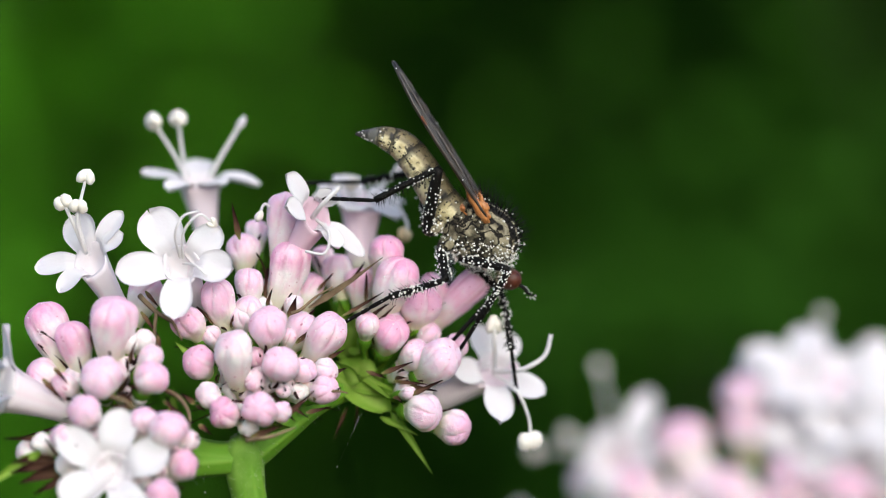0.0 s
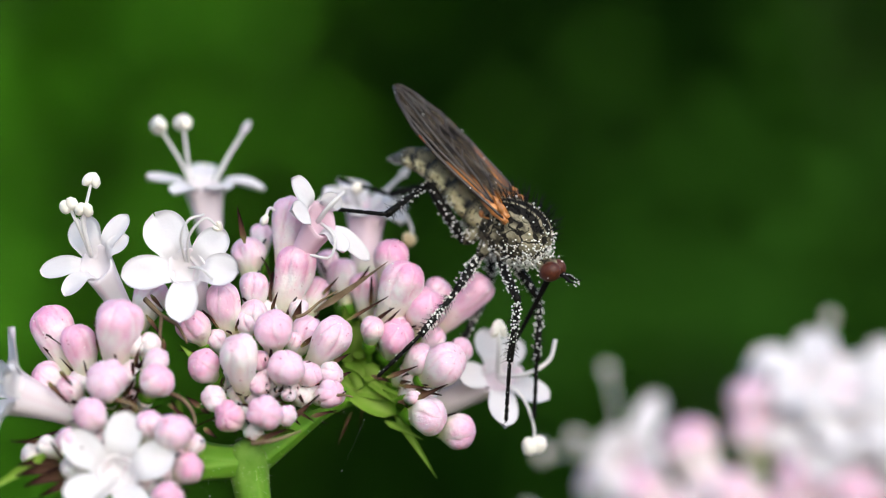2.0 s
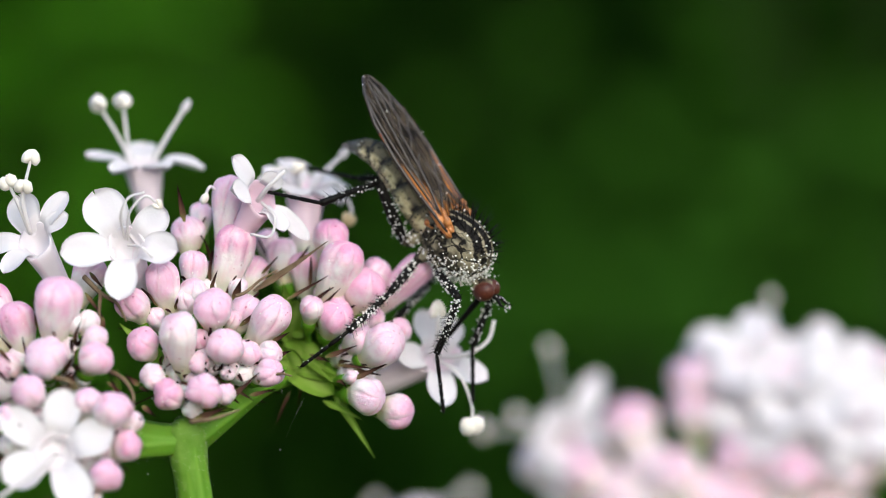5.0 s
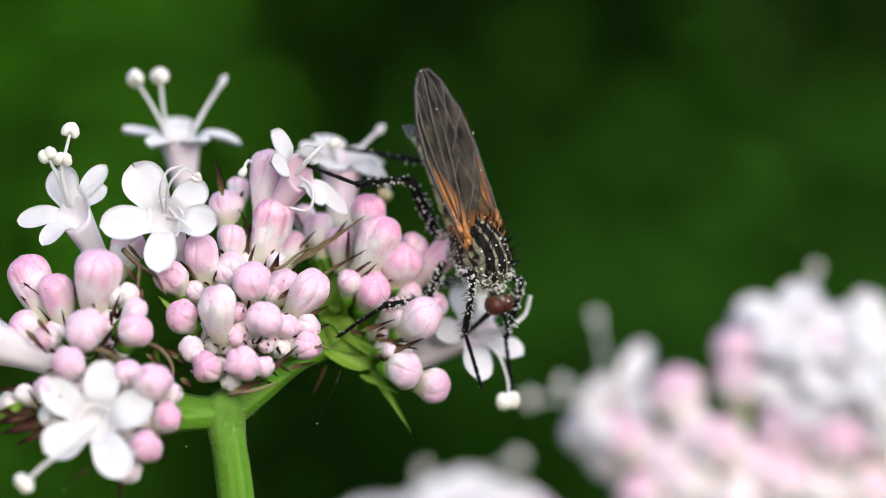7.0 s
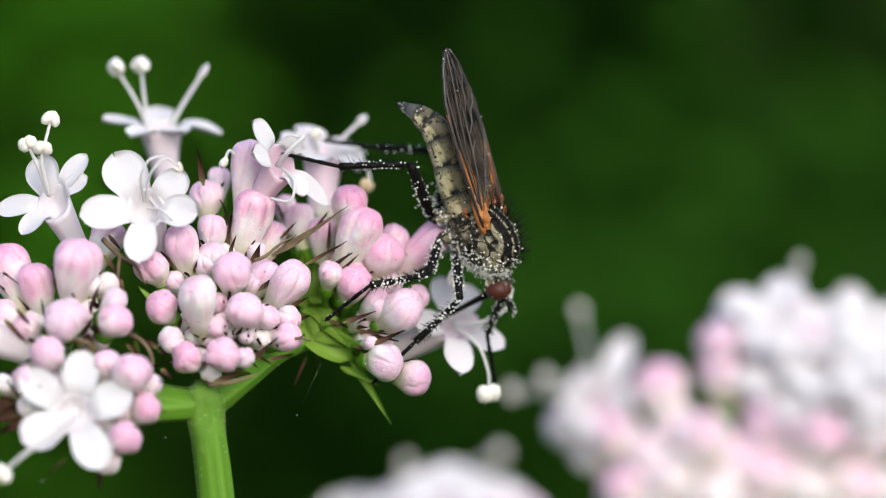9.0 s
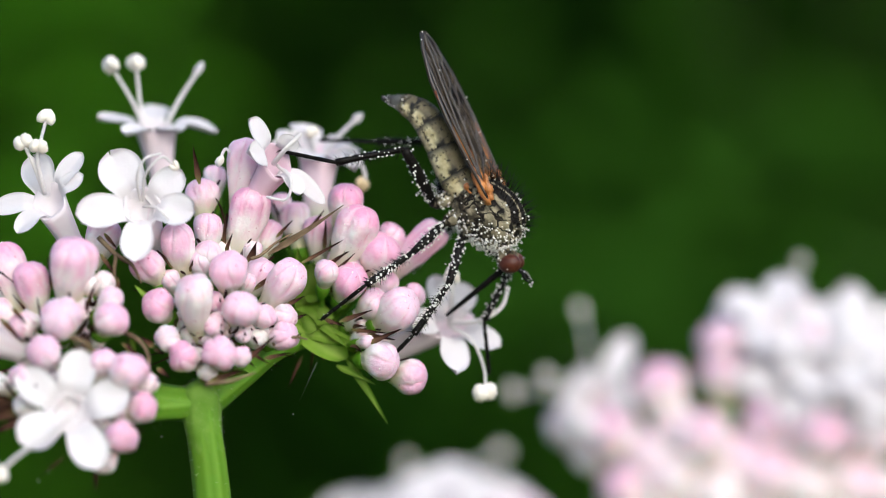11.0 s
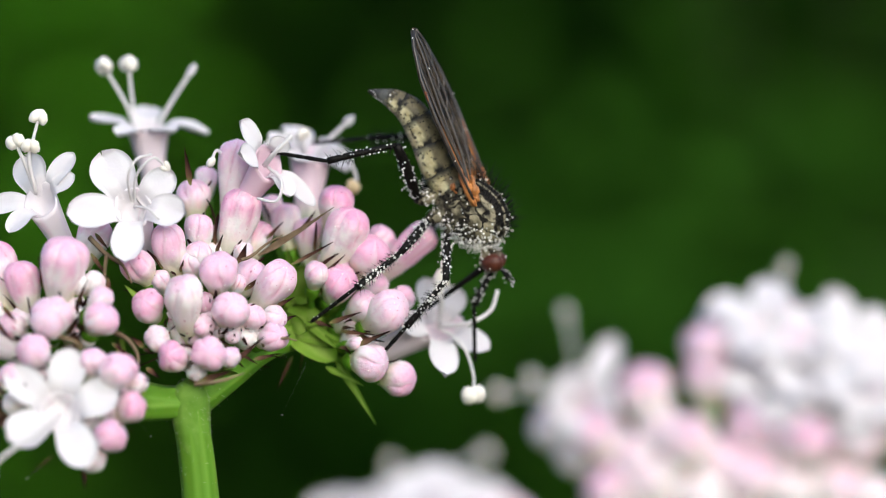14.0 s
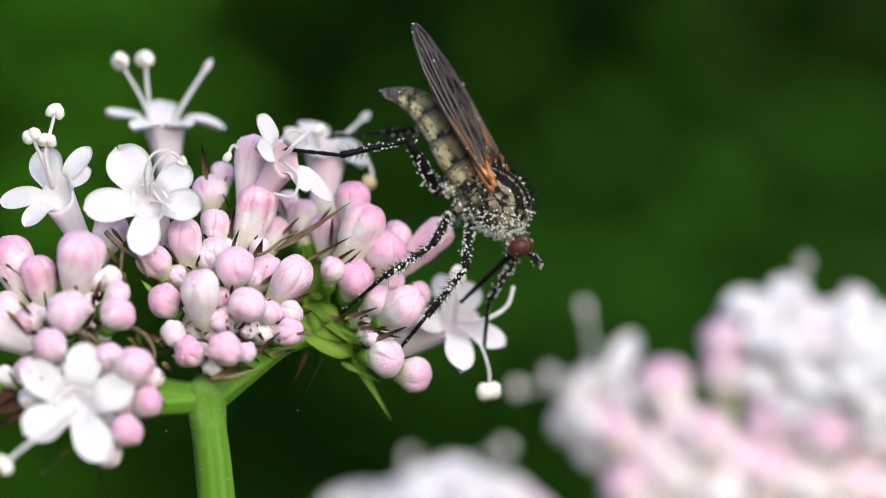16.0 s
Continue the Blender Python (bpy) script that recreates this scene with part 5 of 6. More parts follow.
def wing(fly, side):
    """A folded wing: membrane with raised veins. Its x runs to the tip, y away from the leading edge."""
    lead = [(-0.1, -1.15), (0.8, -1.22), (2.2, -1.36), (4.4, -1.48), (6.6, -1.34), (8.2, -0.86), (9.0, -0.30)]
    trail = [(0.1, -0.62), (1.2, 0.0), (2.4, 0.85), (4.6, 1.35), (6.6, 1.20), (8.2, 0.62), (9.15, 0.05)]
    n, m = 40, 36
    verts, along, pale = [], [], []

    def spot(s, q):
        i = s * 6
        k = min(int(i), 5)
        t = i - k
        a = Vector(lead[k]).lerp(Vector(lead[k + 1]), t)
        b = Vector(trail[k]).lerp(Vector(trail[k + 1]), t)
        p = a.lerp(b, q)
        return Vector((p.x, p.y * 1.12 - 0.12 * min(1, p.x / 3) if side > 0 else p.y * 0.98 + 0.14 * min(1, p.x / 3)))

    def height(p, q):
        pleat = abs((4.5 * q + 0.04 * p.x) % 1.0 - 0.5) * 2 - 0.5
        return -0.02 * (p.y + 0.2) ** 2 + 0.11 * pleat * min(1, max(p.x, 0) / 2) * min(1, (9.6 - p.x) / 3) + 0.10 + (0.08 if side > 0 else 0.0)

    for layer in (0.011, -0.011):
        for i in range(n + 1):
            for j in range(m + 1):
                q = j / m
                p = spot(i / n, q)
                verts.append((p.x, -side * p.y, height(p, q) + layer))
                along.append(p.x / 9.2)
                pale.append(max(0.0, 1 - 1.9 * q))
    faces = []
    o = (n + 1) * (m + 1)
    for i in range(n):
        for j in range(m):
            a, b, c, d = i * (m + 1) + j, i * (m + 1) + j + 1, (i + 1) * (m + 1) + j + 1, (i + 1) * (m + 1) + j
            faces += [(a, b, c, d), (o + a, o + d, o + c, o + b)]
    rim = [i * (m + 1) for i in range(n + 1)] + [n * (m + 1) + j for j in range(1, m + 1)] + [i * (m + 1) + m for i in range(n - 1, -1, -1)] + [j for j in range(m - 1, 0, -1)]
    for k in range(len(rim)):
        a, b = rim[k], rim[(k + 1) % len(rim)]
        faces.append((a, b, o + b, o + a))
    x, z = Vector(WING_AXIS).normalized(), Vector(WING_UP).normalized()
    y = z.cross(x)
    pm = Matrix.Translation(Vector(WING_ROOT) * MM) @ Matrix((x, y, z)).transposed().to_4x4() @ pose(0, 0, 0, -8, 0, 0)
    ob = part("wing", mesh_of("wing", verts, faces, WING, along=along, pale=pale), fly, pm, "smoky brown wing with an orange root")
    rng = random.Random(5 + side)
    v, f = [], []
    for s, q in ((0.995, 0.3), (0.93, 0.0), (0.55, 1.0), (0.40, 1.0), (0.25, 0.95), (0.33, 0.0), (0.7, 0.5), (0.15, 0.6)):
        p = spot(s, q)
        add(v, f, ball((p.x, -side * p.y, height(p, q) + 0.04), rng.uniform(0.035, 0.06)))
    tagged(part("pollen", mesh_of("pollen", v, f, POLLEN), ob), "white pollen grains", kind="stuff")
    # veins as (start, end) in spans of length and breadth
    for (s0, q0), (s1, q1), (s2, q2), r in (((0.0, 0.02), (0.5, 0.0), (1.0, 0.1), 0.055), ((0.03, 0.15), (0.35, 0.08), (0.62, 0.02), 0.045), ((0.05, 0.2), (0.5, 0.17), (0.93, 0.05), 0.04),
                                            ((0.18, 0.26), (0.6, 0.30), (0.98, 0.45), 0.04), ((0.62, 0.31), (0.78, 0.20), (0.86, 0.05), 0.03), ((0.05, 0.3), (0.45, 0.42), (0.62, 0.50), 0.038),
                                            ((0.60, 0.48), (0.78, 0.55), (0.97, 0.72), 0.03), ((0.58, 0.52), (0.72, 0.70), (0.84, 0.97), 0.03), ((0.50, 0.50), (0.60, 0.74), (0.68, 0.98), 0.03),
                                            ((0.08, 0.5), (0.30, 0.66), (0.52, 0.98), 0.032), ((0.40, 0.40), (0.45, 0.52), (0.48, 0.60), 0.026)):
        pts = []
        for i in range(13):
            t = i / 12
            s = (1 - t) ** 2 * s0 + 2 * t * (1 - t) * s1 + t * t * s2
            q = (1 - t) ** 2 * q0 + 2 * t * (1 - t) * q1 + t * t * q2
            p = spot(min(s, 1), q)
            pts.append((p.x, -side * p.y, height(p, q) + 0.022))
        v, f = sweep(pts, [r * 1.1, r * 2.1, r * 1.8], 6)
        part("vein", mesh_of("vein", v, f, AMBER_DARK if s2 < 0.7 and q2 < 0.1 else VEIN), ob)
    return ob


def build_fly():
    fly = tagged(new("dance_fly"), "grey-brown dance fly dusted with white pollen on the flower head", "fly")
    rng = random.Random(77)
    ahead, up = Vector((0.74, 0, -0.67)), Vector((0.67, 0, 0.74))
    # thorax
    size = (2.05, 1.30, 1.72)

    def hump(p, q):
        p = p.copy()
        p.z *= 1.0 + (0.06 if p.z > 0 else -0.04) * q.x
        p.x += 0.12 * q.z
        if q.z < 0:
            p.y *= 1 + 0.1 * q.z
        return p * (1 + 0.025 * noise.noise(q * 3.1))

    v, f, tm = lump((0.30, 0, -0.45), ahead, up, size, (40, 28), hump)
    thorax = part("thorax", mesh_of("thorax", v, f, THORAX), fly, tm)

    def on_thorax(q, low=-1.0):
        while True:
            d = Vector((q.gauss(0, 1), q.gauss(0, 1), q.gauss(0, 1))).normalized()
            side = 0.025 + 1.2 * max(0.0, 0.60 * d.x + 0.02 - 0.60 * d.z)
            if q.random() < side:
                break
        p = Vector((d.x * size[0], d.y * size[1], d.z * size[2]))
        return tuple(hump(p, d) * (1.0 + 0.16 * q.random() ** 4))

    tagged(part("pollen", dusted(rng, on_thorax, 950, (0.030, 0.072)), thorax), "white pollen grains", kind="stuff")
    hv, hf = [], []
    for _ in range(150):
        d = Vector((rng.uniform(-0.7, 0.95), rng.uniform(-0.7, 0.7), rng.uniform(0.3, 1))).normalized()
        p = hump(Vector((d.x * size[0], d.y * size[1], d.z * size[2])), d)
        add(hv, hf, spike(p, p + (d + Vector((-0.35, 0, 0.1)) + Vector((rng.gauss(0, 0.15), rng.gauss(0, 0.15), rng.gauss(0, 0.15)))) * rng.uniform(0.55, 1.1), 0.032))
    for _ in range(260):
        d = Vector((rng.gauss(0, 1), rng.gauss(0, 1), rng.gauss(-0.3, 1))).normalized()
        p = hump(Vector((d.x * size[0], d.y * size[1], d.z * size[2])), d)
        add(hv, hf, spike(p, p + d * rng.uniform(0.08, 0.25), 0.012))
    tagged(part("bristles", mesh_of("bristles", hv, hf, HAIR), thorax), "black bristles", kind="stuff")
    # scutellum, coxae, halteres
    v, f, m = lump((-0.05, 0, 1.12), (-0.5, 0, 0.8), up, (0.5, 0.62, 0.34), (18, 12))
    part("scutellum", mesh_of("scutellum", v, f, THORAX), fly, m)
    for name, (hip, *_rest) in LEGS.items():
        h = Vector(hip)
        inner = Vector((h.x + 0.85, h.y * 0.55, h.z + 0.55))
        v, f, m = lump((h + inner) / 2, h - inner, (0, 1, 0), ((h - inner).length * 0.62, 0.40, 0.36), (18, 12), lambda p, q: p * (1 + 0.05 * noise.noise(q * 2.5)))
        ob = part("coxa", mesh_of("coxa", v, f, THORAX), fly, m)
        g = dusted(rng, lambda q: tuple(Vector((q.gauss(0, 1), q.gauss(0, 1), q.gauss(0, 1))).normalized() * 0.42), 26)
        tagged(part("pollen", g, ob), "white pollen grains", kind="stuff")
    for s in (-1, 1):
        v, f = [], []
        for k, (a, b, r) in enumerate((((0.62, 1.10, 0.20), (-0.50, 1.30, 2.10), 0.25), ((0.70, 1.05, 0.42), (0.22, 1.05, 1.70), 0.20))):
            a, b = Vector((a[0], s * a[1], a[2])), Vector((b[0], s * b[1], b[2]))
            add(v, f, sweep([a.lerp(b, i / 8) + Vector((0.05, 0.04 * s, 0)) * math.sin(i * 1.9 + k) for i in range(9)], [r * 0.7, r, r * 0.8, r * 0.25], 9, lambda u, w: 1 + 0.25 * math.sin(3 * w + 9 * u)))
        part("wing_root", mesh_of("wing_root", v, f, AMBER), fly)
        line = smooth_line([(-0.35, s * 0.9, 0.55), (-0.55, s * 1.15, 0.75), (-0.62, s * 1.22, 0.95)], 4)
        v, f = sweep(line, [0.05, 0.05, 0.07], 8)
        ob = part("halter", mesh_of("halter", v, f, AMBER), fly)
        v, f, m = lump(line[-1], (0, 0, 1), (1, 0, 0), (0.20, 0.13, 0.14), (14, 10))
        part("knob", mesh_of("knob", v, f, AMBER), ob, m)
    # abdomen: seven rings along a bent line
    spine = [Vector(p) for p in smooth_line([(-0.75, 0, 0.35), (-1.75, 0, 1.35), (-2.60, 0, 2.75), (-3.55, 0, 3.95), (-4.55, 0, 4.45), (-5.40, 0, 4.60), (-6.05, 0, 4.66)], 8)]
    radii = [0.84, 0.87, 0.84, 0.77, 0.57, 0.28, 0.07]
    total = len(spine) - 1
    cuts = [0.0, 0.15, 0.31, 0.46, 0.60, 0.73, 0.85, 1.0]
    for a, b in zip(cuts, cuts[1:]):
        pts, rr, ss = [], [], []
        for k in range(9):
            t = (a - 0.012) + (b - a + 0.02) * k / 8
            t = min(max(t, 0), 1)
            i = min(int(t * total), total - 1)
            pts.append(spine[i].lerp(spine[i + 1], t * total - i))
            lip = 1.0 + 0.035 * math.sin(math.pi * k / 8) + (0.03 if k >= 6 else 0) - (0.05 if k == 0 else 0)
            rr.append(float(np.interp(t, np.linspace(0, 1, len(radii)), radii)) * lip)
            ss.append(t)
        seg = 32
        v, f, al, bk, ed, rg = [], [], [], [], [], []
        for k, p in enumerate(pts):
            t = (pts[min(k + 1, 8)] - pts[max(k - 1, 0)]).normalized()
            y = Vector((0, 1, 0))
            u = y.cross(t)
            u = -u if u.x < 0 else u
            for j in range(seg):
                w = 2 * math.pi * j / seg
                q = p + y * (rr[k] * 0.84 * math.cos(w)) + u * (rr[k] * math.sin(w))
                v.append(tuple(q))
                al.append(ss[k])
                bk.append(0.5 + 0.5 * math.sin(w))
                rg.append(k / 8)
                ed.append(1.0 if k >= 8 or k == 0 else (0.6 if k == 7 else 0.0))
        for k in range(8):
            for j in range(seg):
                g = (j + 1) % seg
                f.append((k * seg + j, k * seg + g, (k + 1) * seg + g, (k + 1) * seg + j))
        f += [tuple(range(seg - 1, -1, -1)), tuple(range(8 * seg, 9 * seg))]
        ob = part("abdomen_ring", mesh_of("abdomen_ring", v, f, ABDOMEN, along=al, pale=bk, seam=ed, ring=rg), fly)
        hv, hf = [], []
        for _ in range(34):
            i = rng.randrange(seg, 8 * seg)
            p, c = Vector(v[i]), pts[i // seg]
            d = (p - c).normalized()
            add(hv, hf, spike(p, p + (d + Vector((-0.5, 0, 0.5))) * rng.uniform(0.06, 0.16), 0.012))
        for row in (1, 6):
            for j in range(seg):
                if b < 0.75 and rng.random() < 0.75:
                    add(hv, hf, ball(Vector(v[row * seg + j]).lerp(Vector(v[(row + 1) * seg + j]), rng.random() * 0.7), rng.uniform(0.028, 0.048)))
        for j in (18, 30):
            for row in (1, 3, 5, 6):
                if b < 0.75:
                    add(hv, hf, ball(Vector(v[row * seg + j]).lerp(Vector(v[(row + 1) * seg + j]), rng.random()), rng.uniform(0.05, 0.075)))
        tagged(part("bristles", mesh_of("bristles", hv, hf, HAIR), ob), "short black hairs", kind="stuff")
    def on_tip(q):
        t = q.uniform(0.66, 1.0)
        d = Vector((q.gauss(0, 0.5), q.gauss(0, 1), q.gauss(-0.3, 1))).normalized()
        return tuple(spine[min(int(t * total), total)] + d * (float(np.interp(t, np.linspace(0, 1, len(radii)), radii)) * 0.95 + 0.03))

    g = dusted(rng, on_tip, 34, (0.03, 0.06))
    tagged(part("pollen", g, ob), "white pollen grains", kind="stuff")
    # head
    v, f, m = lump((1.62, 0, -2.68), ahead, up, (0.50, 0.62, 0.62), (24, 16))
    head = part("head", mesh_of("head", v, f, THORAX), fly, m)
    inv = m.inverted()
    v, f = sweep([(1.15, 0, -1.75), (1.35, 0, -2.15), (1.55, 0, -2.5)], [0.5, 0.36, 0.4], 14)
    part("neck", mesh_of("neck", v, f, THORAX), fly)
    for s in (-1, 1):
        v, f, em = lump((1.80, s * 0.27, -2.78), (0.9, s * 0.2, 0.25), (0, s, 0), (0.60, 0.52, 0.50), (28, 20))
        part("eye", mesh_of("eye", v, f, EYE), head, inv @ em, "dark red-brown compound eye")
    g = dusted(rng, lambda q: tuple(inv @ (Vector((1.45, 0, -2.3)) * MM) / MM + Vector((q.gauss(0, 0.35), q.gauss(0, 0.5), q.gauss(0, 0.35)))), 130, (0.024, 0.06))
    tagged(part("pollen", g, head), "white pollen grains", kind="stuff")
    for s in (-1, 1):
        line = smooth_line([(2.1, s * 0.12, -3.0), (2.5, s * 0.18, -3.2), (2.75, s * 0.25, -3.5), (3.15, s * 0.3, -3.62)], 5)
        v, f = sweep(line, [0.07, 0.09, 0.10, 0.04, 0.015], 8)
        for _ in range(18):
            p = line[rng.randrange(1, len(line) - 3)]
            add(v, f, spike(p, Vector(p) + Vector((rng.gauss(0, 1), rng.gauss(0, 1), rng.gauss(0, 1))).normalized() * 0.22, 0.012))
        ob = part("antenna", mesh_of("antenna", v, f, BLACK), head, inv)
        g = dusted(rng, lambda q: tuple(Vector(line[q.randrange(0, len(line))]) + Vector((q.gauss(0, 0.08), q.gauss(0, 0.08), q.gauss(0, 0.08)))), 14, (0.03, 0.055))
        tagged(part("pollen", g, ob), "white pollen grains", kind="stuff")
    v, f = sweep([(1.55, 0, -3.0), (1.2, 0, -3.4), (0.4, -0.1, -4.25), (-0.5, -0.3, -5.2), (-1.2, -0.5, -5.95)], [0.17, 0.17, 0.14, 0.12, 0.09], 10)
    part("proboscis", mesh_of("proboscis", v, f, BLACK), head, inv, "long thin black proboscis")
    wings = [wing(fly, 1), wing(fly, -1)]
    legs = {}
    for name, (hip, a, b, c, _bend) in LEGS.items():
        near = "right" in name
        legs[name] = (
            leg_piece(fly, "femur", a, [0.22, 0.31, 0.30, 0.22] if "hind" in name else [0.19, 0.24, 0.23, 0.17], rng, 60, 80, (0.08, 0.2)),
            leg_piece(fly, "tibia", b, [0.14, 0.16, 0.17, 0.18], rng, 110, 30 if "hind" in name else 100, (0.22, 0.52) if "hind" in name else (0.16, 0.40)),
            tarsus_piece(fly, c, rng, 16),
        )
    return fly, legs


# where the fly stands: seconds, place in mm, turn as a rotation vector in degrees
FLY = [
    (0.00, 1.61, 0.97, 1.22, 4.6, -0.0, -0.4),
    (0.30, 1.56, 0.85, -0.01, 9.6, 9.3, 2.7),
    (0.50, 1.64, 0.85, -0.10, 16.2, 8.2, -4.8),
    (0.70, 1.54, 0.93, 0.59, 16.1, -3.2, -19.0),
    (1.00, 2.03, 1.00, 1.42, 13.6, -11.4, -22.2),
    (1.50, 2.33, 0.99, 1.39, 11.9, -9.5, -24.4),
    (2.00, 3.06, 0.96, 1.49, 10.0, -13.8, -31.6),
    (2.50, 3.30, 0.95, 1.03, 10.6, -9.2, -30.1),
    (3.00, 3.21, 0.95, 0.94, 8.8, -8.7, -31.1),
    (3.50, 3.26, 0.95, 0.96, 10.1, -8.7, -28.6),
    (5.80, 3.21, 0.84, -0.49, 14.0, 0.3, -33.5),
    (6.00, 3.25, 0.84, -0.49, 13.9, 0.4, -33.5),
    (6.50, 3.02, 0.84, -0.76, 15.6, 2.0, -44.0),
    (7.00, 2.65, 0.81, -1.75, 21.5, 9.0, -52.5),
    (7.50, 2.86, 0.83, -1.67, 21.8, 6.6, -52.5),
    (8.00, 3.33, 0.84, -1.82, 19.9, 19.5, -27.9),
    (8.50, 3.91, 0.82, -1.72, 19.5, 17.5, -20.1),
    (9.00, 3.78, 0.82, -1.32, 18.5, 16.4, -23.3),
    (9.20, 4.22, 0.83, -0.81, 19.6, 9.7, -22.4),
    (11.30, 4.07, 0.99, -0.18, 8.5, 5.9, -20.9),
    (11.50, 3.99, 1.00, -0.24, 13.6, 6.4, -21.5),
    (12.00, 3.99, 0.99, -0.21, 14.5, 6.7, -21.3),
    (12.50, 3.94, 0.97, -0.14, 14.2, 6.8, -21.0),
    (13.00, 3.95, 0.98, -0.13, 14.7, 6.8, -21.3),
    (13.50, 3.82, 0.99, 0.11, 14.8, 7.7, -16.9),
    (14.00, 3.81, 0.99, 0.05, 14.8, 8.4, -16.9),
    (14.50, 3.57, 0.99, -0.07, 14.8, 10.2, -15.0),
    (15.00, 3.86, 0.97, 0.37, 13.6, 3.8, -19.9),
    (15.50, 3.74, 1.02, 0.33, 12.0, 5.3, -21.9),
    (16.00, 3.99, 1.01, 0.48, 12.8, 1.1, -22.5),
]

# where each foot holds: seconds, end of the shin, end of the foot, in mm
HIND_RIGHT = [
    (0, -3.43, -0.80, 2.45, -6.98, 0.20, 2.62), (0.5, -3.42, -0.80, 1.49, -6.16, 0.20, 1.99),
    (1, -3.29, -0.80, 1.95, -5.88, 0.20, 2.09), (1.5, -3.22, -0.80, 1.92, -5.53, 0.20, 2.14),
    (2, -3.08, -0.80, 1.95, -5.24, 0.20, 2.19), (3.5, -3.27, -0.80, 1.87, -6.01, 0.20, 2.23),
    (6, -3.44, -0.80, 1.28, -6.31, 0.20, 1.99), (6.5, -3.52, -0.80, 1.23, -6.03, 0.20, 2.00),
    (7.5, -3.48, -0.80, 1.06, -6.80, 0.20, 2.46), (8, -3.42, -0.80, 1.27, -6.30, 0.20, 2.11),
    (9, -3.49, -0.80, 1.58, -6.64, 0.20, 2.26), (13.5, -3.41, -0.80, 1.87, -5.90, 0.20, 2.26),
    (16, -3.59, -0.80, 1.94, -6.25, 0.20, 2.18),
]
MID_RIGHT = [
    (0, -2.67, -0.80, -2.38, -4.54, 0.00, -3.45), (0.5, -2.43, -0.80, -2.48, -4.30, 0.00, -3.55),
    (0.7, -2.21, -0.80, -3.44, -3.94, 0.00, -5.74), (1, -1.88, -0.80, -4.80, -4.03, 0.00, -6.77),
    (1.5, -2.03, -0.80, -4.27, -3.96, 0.00, -6.58), (2, -1.64, -0.80, -4.44, -3.93, 0.00, -6.61),
    (3.5, -2.21, -0.80, -4.87, -4.63, 0.00, -6.92), (6, -2.22, -0.80, -5.40, -4.78, 0.00, -7.17),
    (6.5, -2.36, -0.80, -5.25, -4.77, 0.00, -7.02), (7.5, -1.67, -0.80, -4.62, -3.51, 0.00, -5.82),
    (8, -1.62, -0.80, -4.40, -3.59, 0.00, -5.82), (9, -1.81, -0.80, -4.35, -3.57, 0.00, -5.82),
    (13.5, -1.87, -0.80, -4.48, -3.59, 0.00, -5.88), (16, -1.21, -0.80, -4.09, -3.00, 0.00, -5.73),
]
FRONT_RIGHT = [
    (0, 1.74, -0.20, -3.67, 1.03, 0.50, -4.84), (0.5, 1.97, -0.20, -4.35, 1.41, 0.50, -5.80),
    (0.8, 2.96, -0.20, -5.72, 3.04, 0.50, -8.62), (1, 3.11, -0.20, -5.12, 3.12, 0.50, -8.73),
    (1.5, 3.04, -0.20, -5.58, 2.92, 0.50, -8.62), (2, 3.12, -0.20, -5.45, 2.95, 0.50, -8.64),
    (3.5, 2.80, -0.20, -5.99, 2.90, 0.50, -8.61), (6, 2.37, -0.20, -6.09, 2.86, 0.50, -8.70),
    (6.5, 2.24, -0.20, -6.21, 2.88, 0.50, -8.68), (7.5, 1.90, -0.20, -6.31, 2.83, 0.50, -8.63),
    (7.9, 0.61, -0.20, -7.52, -0.77, 0.50, -10.02), (8.5, 0.84, -0.20, -6.82, -1.26, 0.50, -8.89),
    (9, 0.54, -0.20, -7.17, -1.27, 0.50, -9.04), (13.5, 0.77, -0.20, -6.42, -1.29, 0.50, -8.85),
    (16, 1.01, -0.20, -6.03, -1.17, 0.50, -8.91),
]
FRONT_LEFT = [
    (0, 3.50, 1.60, -5.17, 3.75, 2.20, -7.03), (0.3, 3.50, 1.60, -5.24, 3.13, 2.20, -7.29),
    (0.5, 3.88, 1.60, -5.57, 4.33, 2.20, -7.63), (1, 3.59, 1.60, -4.61, 2.88, 2.20, -7.25),
    (2, 4.56, 1.60, -5.52, 4.45, 2.20, -8.45), (3.5, 4.59, 1.60, -4.90, 4.50, 2.20, -8.65),
    (6, 4.33, 1.60, -6.13, 4.48, 2.20, -8.34), (6.5, 4.27, 1.60, -6.25, 4.41, 2.20, -8.03),
    (7.5, 4.23, 1.60, -6.92, 4.59, 2.20, -8.40), (8, 4.12, 1.60, -6.68, 4.38, 2.20, -8.01),
    (9, 4.27, 1.60, -6.74, 4.57, 2.20, -8.21), (13.5, 4.32, 1.60, -5.22, 4.47, 2.20, -7.13),
    (16, 4.26, 1.60, -5.12, 4.16, 2.20, -7.18),
]
HIND_LEFT = [
    (0, -4.24, 4.00, 3.52, -8.39, 4.50, 3.44), (1, -3.98, 4.00, 3.27, -6.51, 4.50, 3.13),
    (2, -3.02, 4.00, 3.07, -4.51, 4.50, 3.53), (3.5, -2.18, 4.00, 3.08, -3.67, 4.50, 3.37),
    (6, -1.11, 4.00, 2.75, -3.19, 4.50, 3.19), (7.5, -1.42, 4.00, 2.69, -3.50, 4.50, 2.97),
    (9, -1.44, 4.00, 2.74, -2.92, 4.50, 2.93), (13.5, -1.27, 4.00, 3.28, -3.03, 4.50, 3.10),
    (16, -1.33, 4.00, 3.37, -3.09, 4.50, 3.18),
]
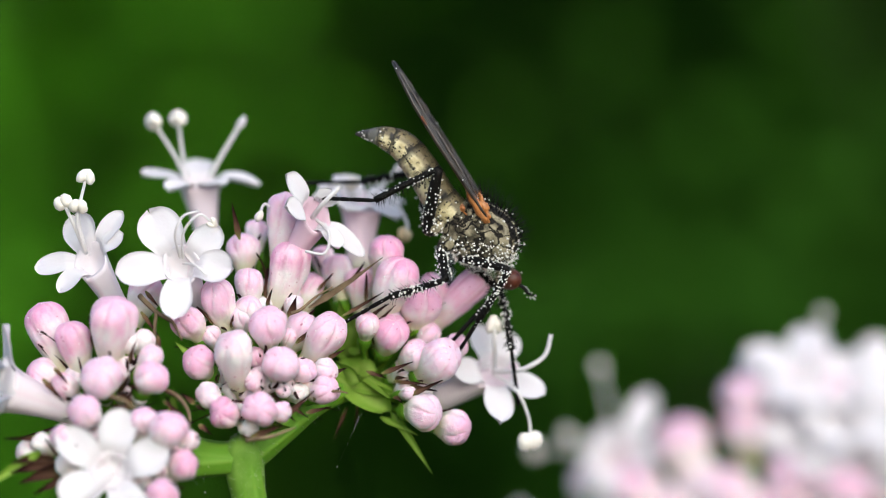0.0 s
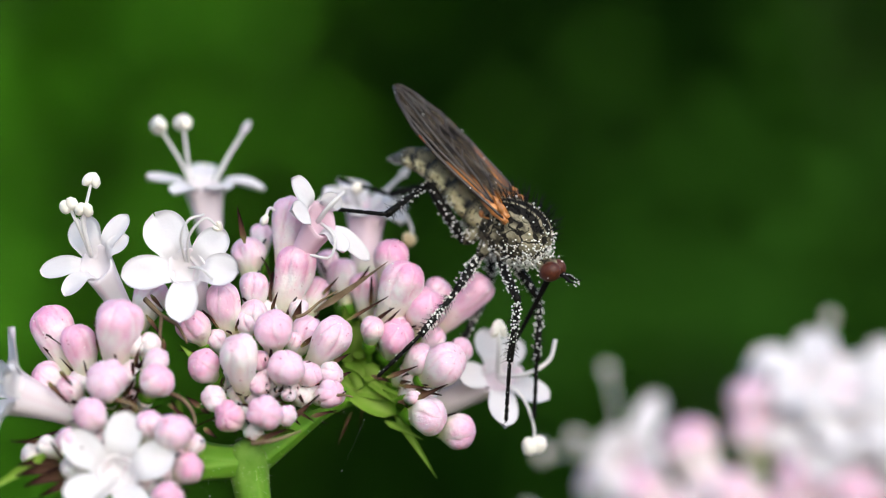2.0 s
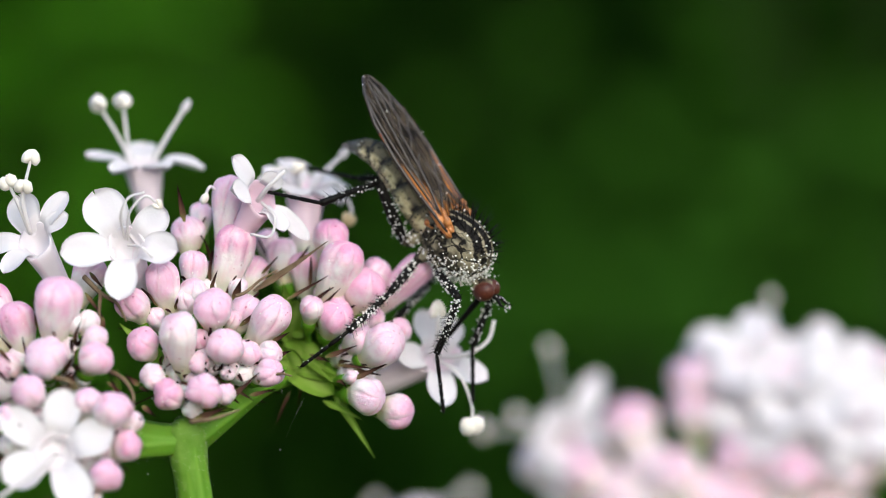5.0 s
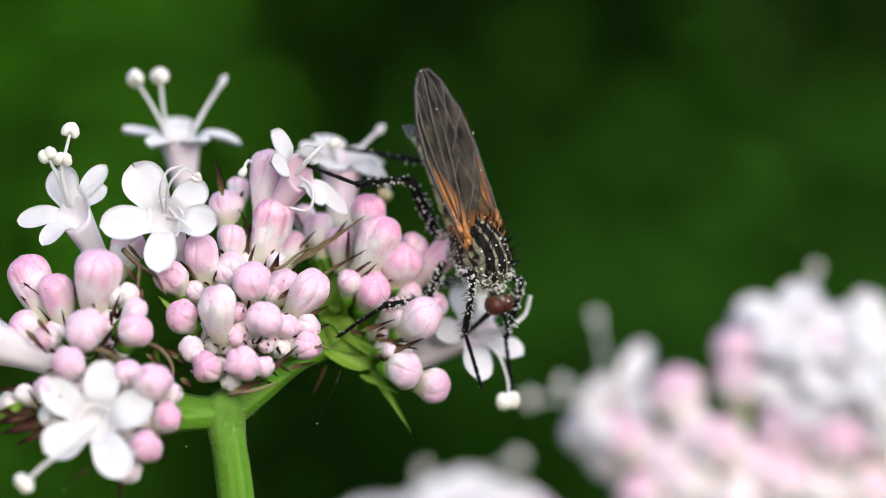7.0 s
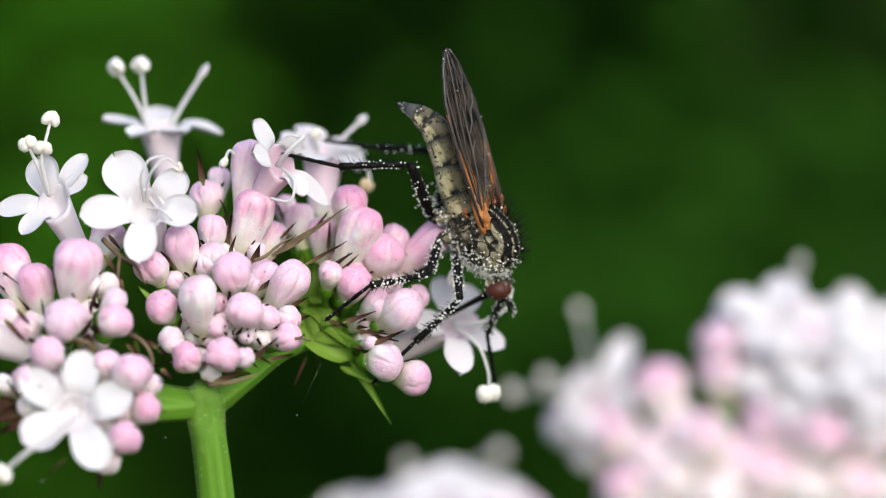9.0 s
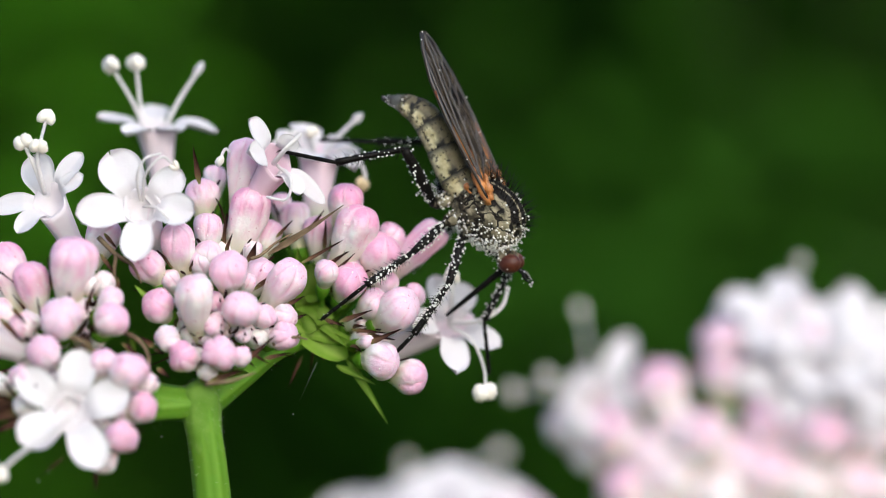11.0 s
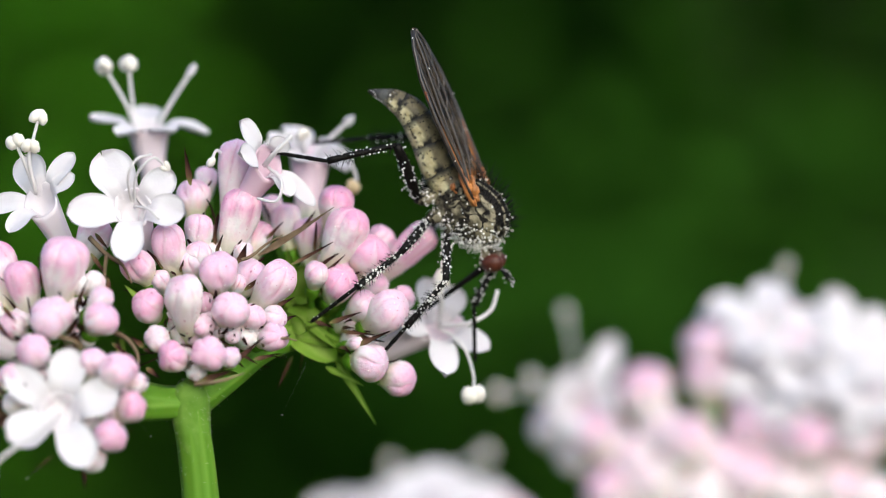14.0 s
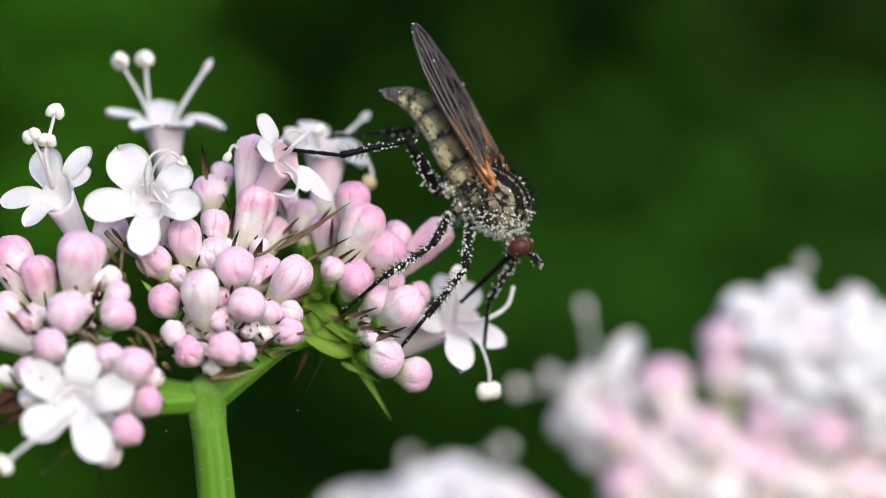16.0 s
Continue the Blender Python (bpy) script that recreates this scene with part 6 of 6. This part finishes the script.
MID_LEFT = [
    (0, 0.18, 3.20, -3.48, -1.88, 3.60, -4.66), (1, 0.56, 3.20, -4.67, -0.02, 3.60, -5.85),
    (2, 0.82, 3.20, -4.42, -0.06, 3.60, -6.20), (3.5, 0.82, 3.20, -3.52, -0.34, 3.60, -5.01),
    (6, 0.43, 3.20, -4.75, -0.73, 3.60, -5.95), (7.5, 0.14, 3.20, -3.79, -1.01, 3.60, -5.00),
    (9, 0.72, 3.20, -3.64, -0.71, 3.60, -4.85), (13.5, 0.38, 3.20, -3.60, -1.05, 3.60, -4.82),
    (16, 0.91, 3.20, -3.05, -0.80, 3.60, -4.44),
]

FEET = {"hind_right": HIND_RIGHT, "mid_right": MID_RIGHT, "front_right": FRONT_RIGHT, "front_left": FRONT_LEFT, "hind_left": HIND_LEFT, "mid_left": MID_LEFT}


def eased(rows, t):
    """The row's values at t, held and then stepped smoothly."""
    times = [r[0] for r in rows]
    k = max(0, min(len(rows) - 2, int(np.searchsorted(times, t, side="right")) - 1))
    a, b = rows[k], rows[k + 1]
    u = min(1.0, max(0.0, (t - a[0]) / (b[0] - a[0])))
    u = u * u * (3 - 2 * u)
    return [p + (q - p) * u for p, q in zip(a[1:], b[1:])]


def glide(rows, t):
    """The row's values at t on a rounded line through the rows."""
    times = [r[0] for r in rows]
    k = max(0, min(len(rows) - 2, int(np.searchsorted(times, t, side="right")) - 1))
    u = (t - times[k]) / (times[k + 1] - times[k])
    span = times[k + 1] - times[k]
    out = []
    for c in range(1, len(rows[0])):
        def slope(i):
            if i == 0 or i == len(rows) - 1:
                return 0.0
            a = (rows[i][c] - rows[i - 1][c]) / (times[i] - times[i - 1])
            b = (rows[i + 1][c] - rows[i][c]) / (times[i + 1] - times[i])
            return 0.0 if a * b <= 0 else 2 * a * b / (a + b)
        p, q, m, n = rows[k][c], rows[k + 1][c], slope(k) * span, slope(k + 1) * span
        out.append((2 * u ** 3 - 3 * u * u + 1) * p + (u ** 3 - 2 * u * u + u) * m + (3 * u * u - 2 * u ** 3) * q + (u ** 3 - u * u) * n)
    return out


def fly_pose(t):
    x, y, z, a, b, c = glide(FLY, t)
    v = Vector((radians(a), radians(b), radians(c)))
    turn = Matrix.Rotation(v.length, 4, v.normalized()) if v.length > 1e-6 else Matrix.Identity(4)
    return Matrix.Translation((x * MM, y * MM, H + z * MM)) @ turn


def bar_pose(a, b, up):
    """A pose at a (mm) whose x points to b."""
    x = (Vector(b) - Vector(a)).normalized()
    z = Vector(up) - x * Vector(up).dot(x)
    z = z.normalized() if z.length > 1e-4 else x.orthogonal().normalized()
    return Matrix.Translation(Vector(a) * MM) @ Matrix((x, z.cross(x), z)).transposed().to_4x4()


def leg_poses(name, body, t):
    hip, a, b, _c, bend = LEGS[name]
    inv = body.inverted()
    row = eased(FEET[name], t)
    to = lambda p: (inv @ Vector((p[0] * MM, p[1] * MM, H + p[2] * MM))) / MM
    ankle, toe = to(row[:3]), to(row[3:])
    hip = Vector(hip)
    d = ankle - hip
    far = min(max(d.length, abs(a - b) + 0.1), (a + b) * 0.995)
    way = d.normalized()
    ankle = hip + way * far
    s = (a * a - b * b + far * far) / (2 * far)
    h = math.sqrt(max(0.0, a * a - s * s))
    side = Vector(bend) - way * Vector(bend).dot(way)
    knee = hip + way * s + side.normalized() * h
    return bar_pose(hip, knee, bend), bar_pose(knee, ankle, bend), bar_pose(ankle, toe, bend)


def motions():
    steps = [k / 10 for k in range(161)]
    bodies = [fly_pose(t) for t in steps]
    walk(FLY_BODY, list(zip(steps, bodies)))
    for name, pieces in FLY_LEGS.items():
        rows = [leg_poses(name, m, t) for t, m in zip(steps, bodies)]
        for k, ob in enumerate(pieces):
            walk(ob, [(t, r[k]) for t, r in zip(steps, rows)])


backdrop()
main_plant()
near_plants()
FLY_BODY, FLY_LEGS = build_fly()
motions()
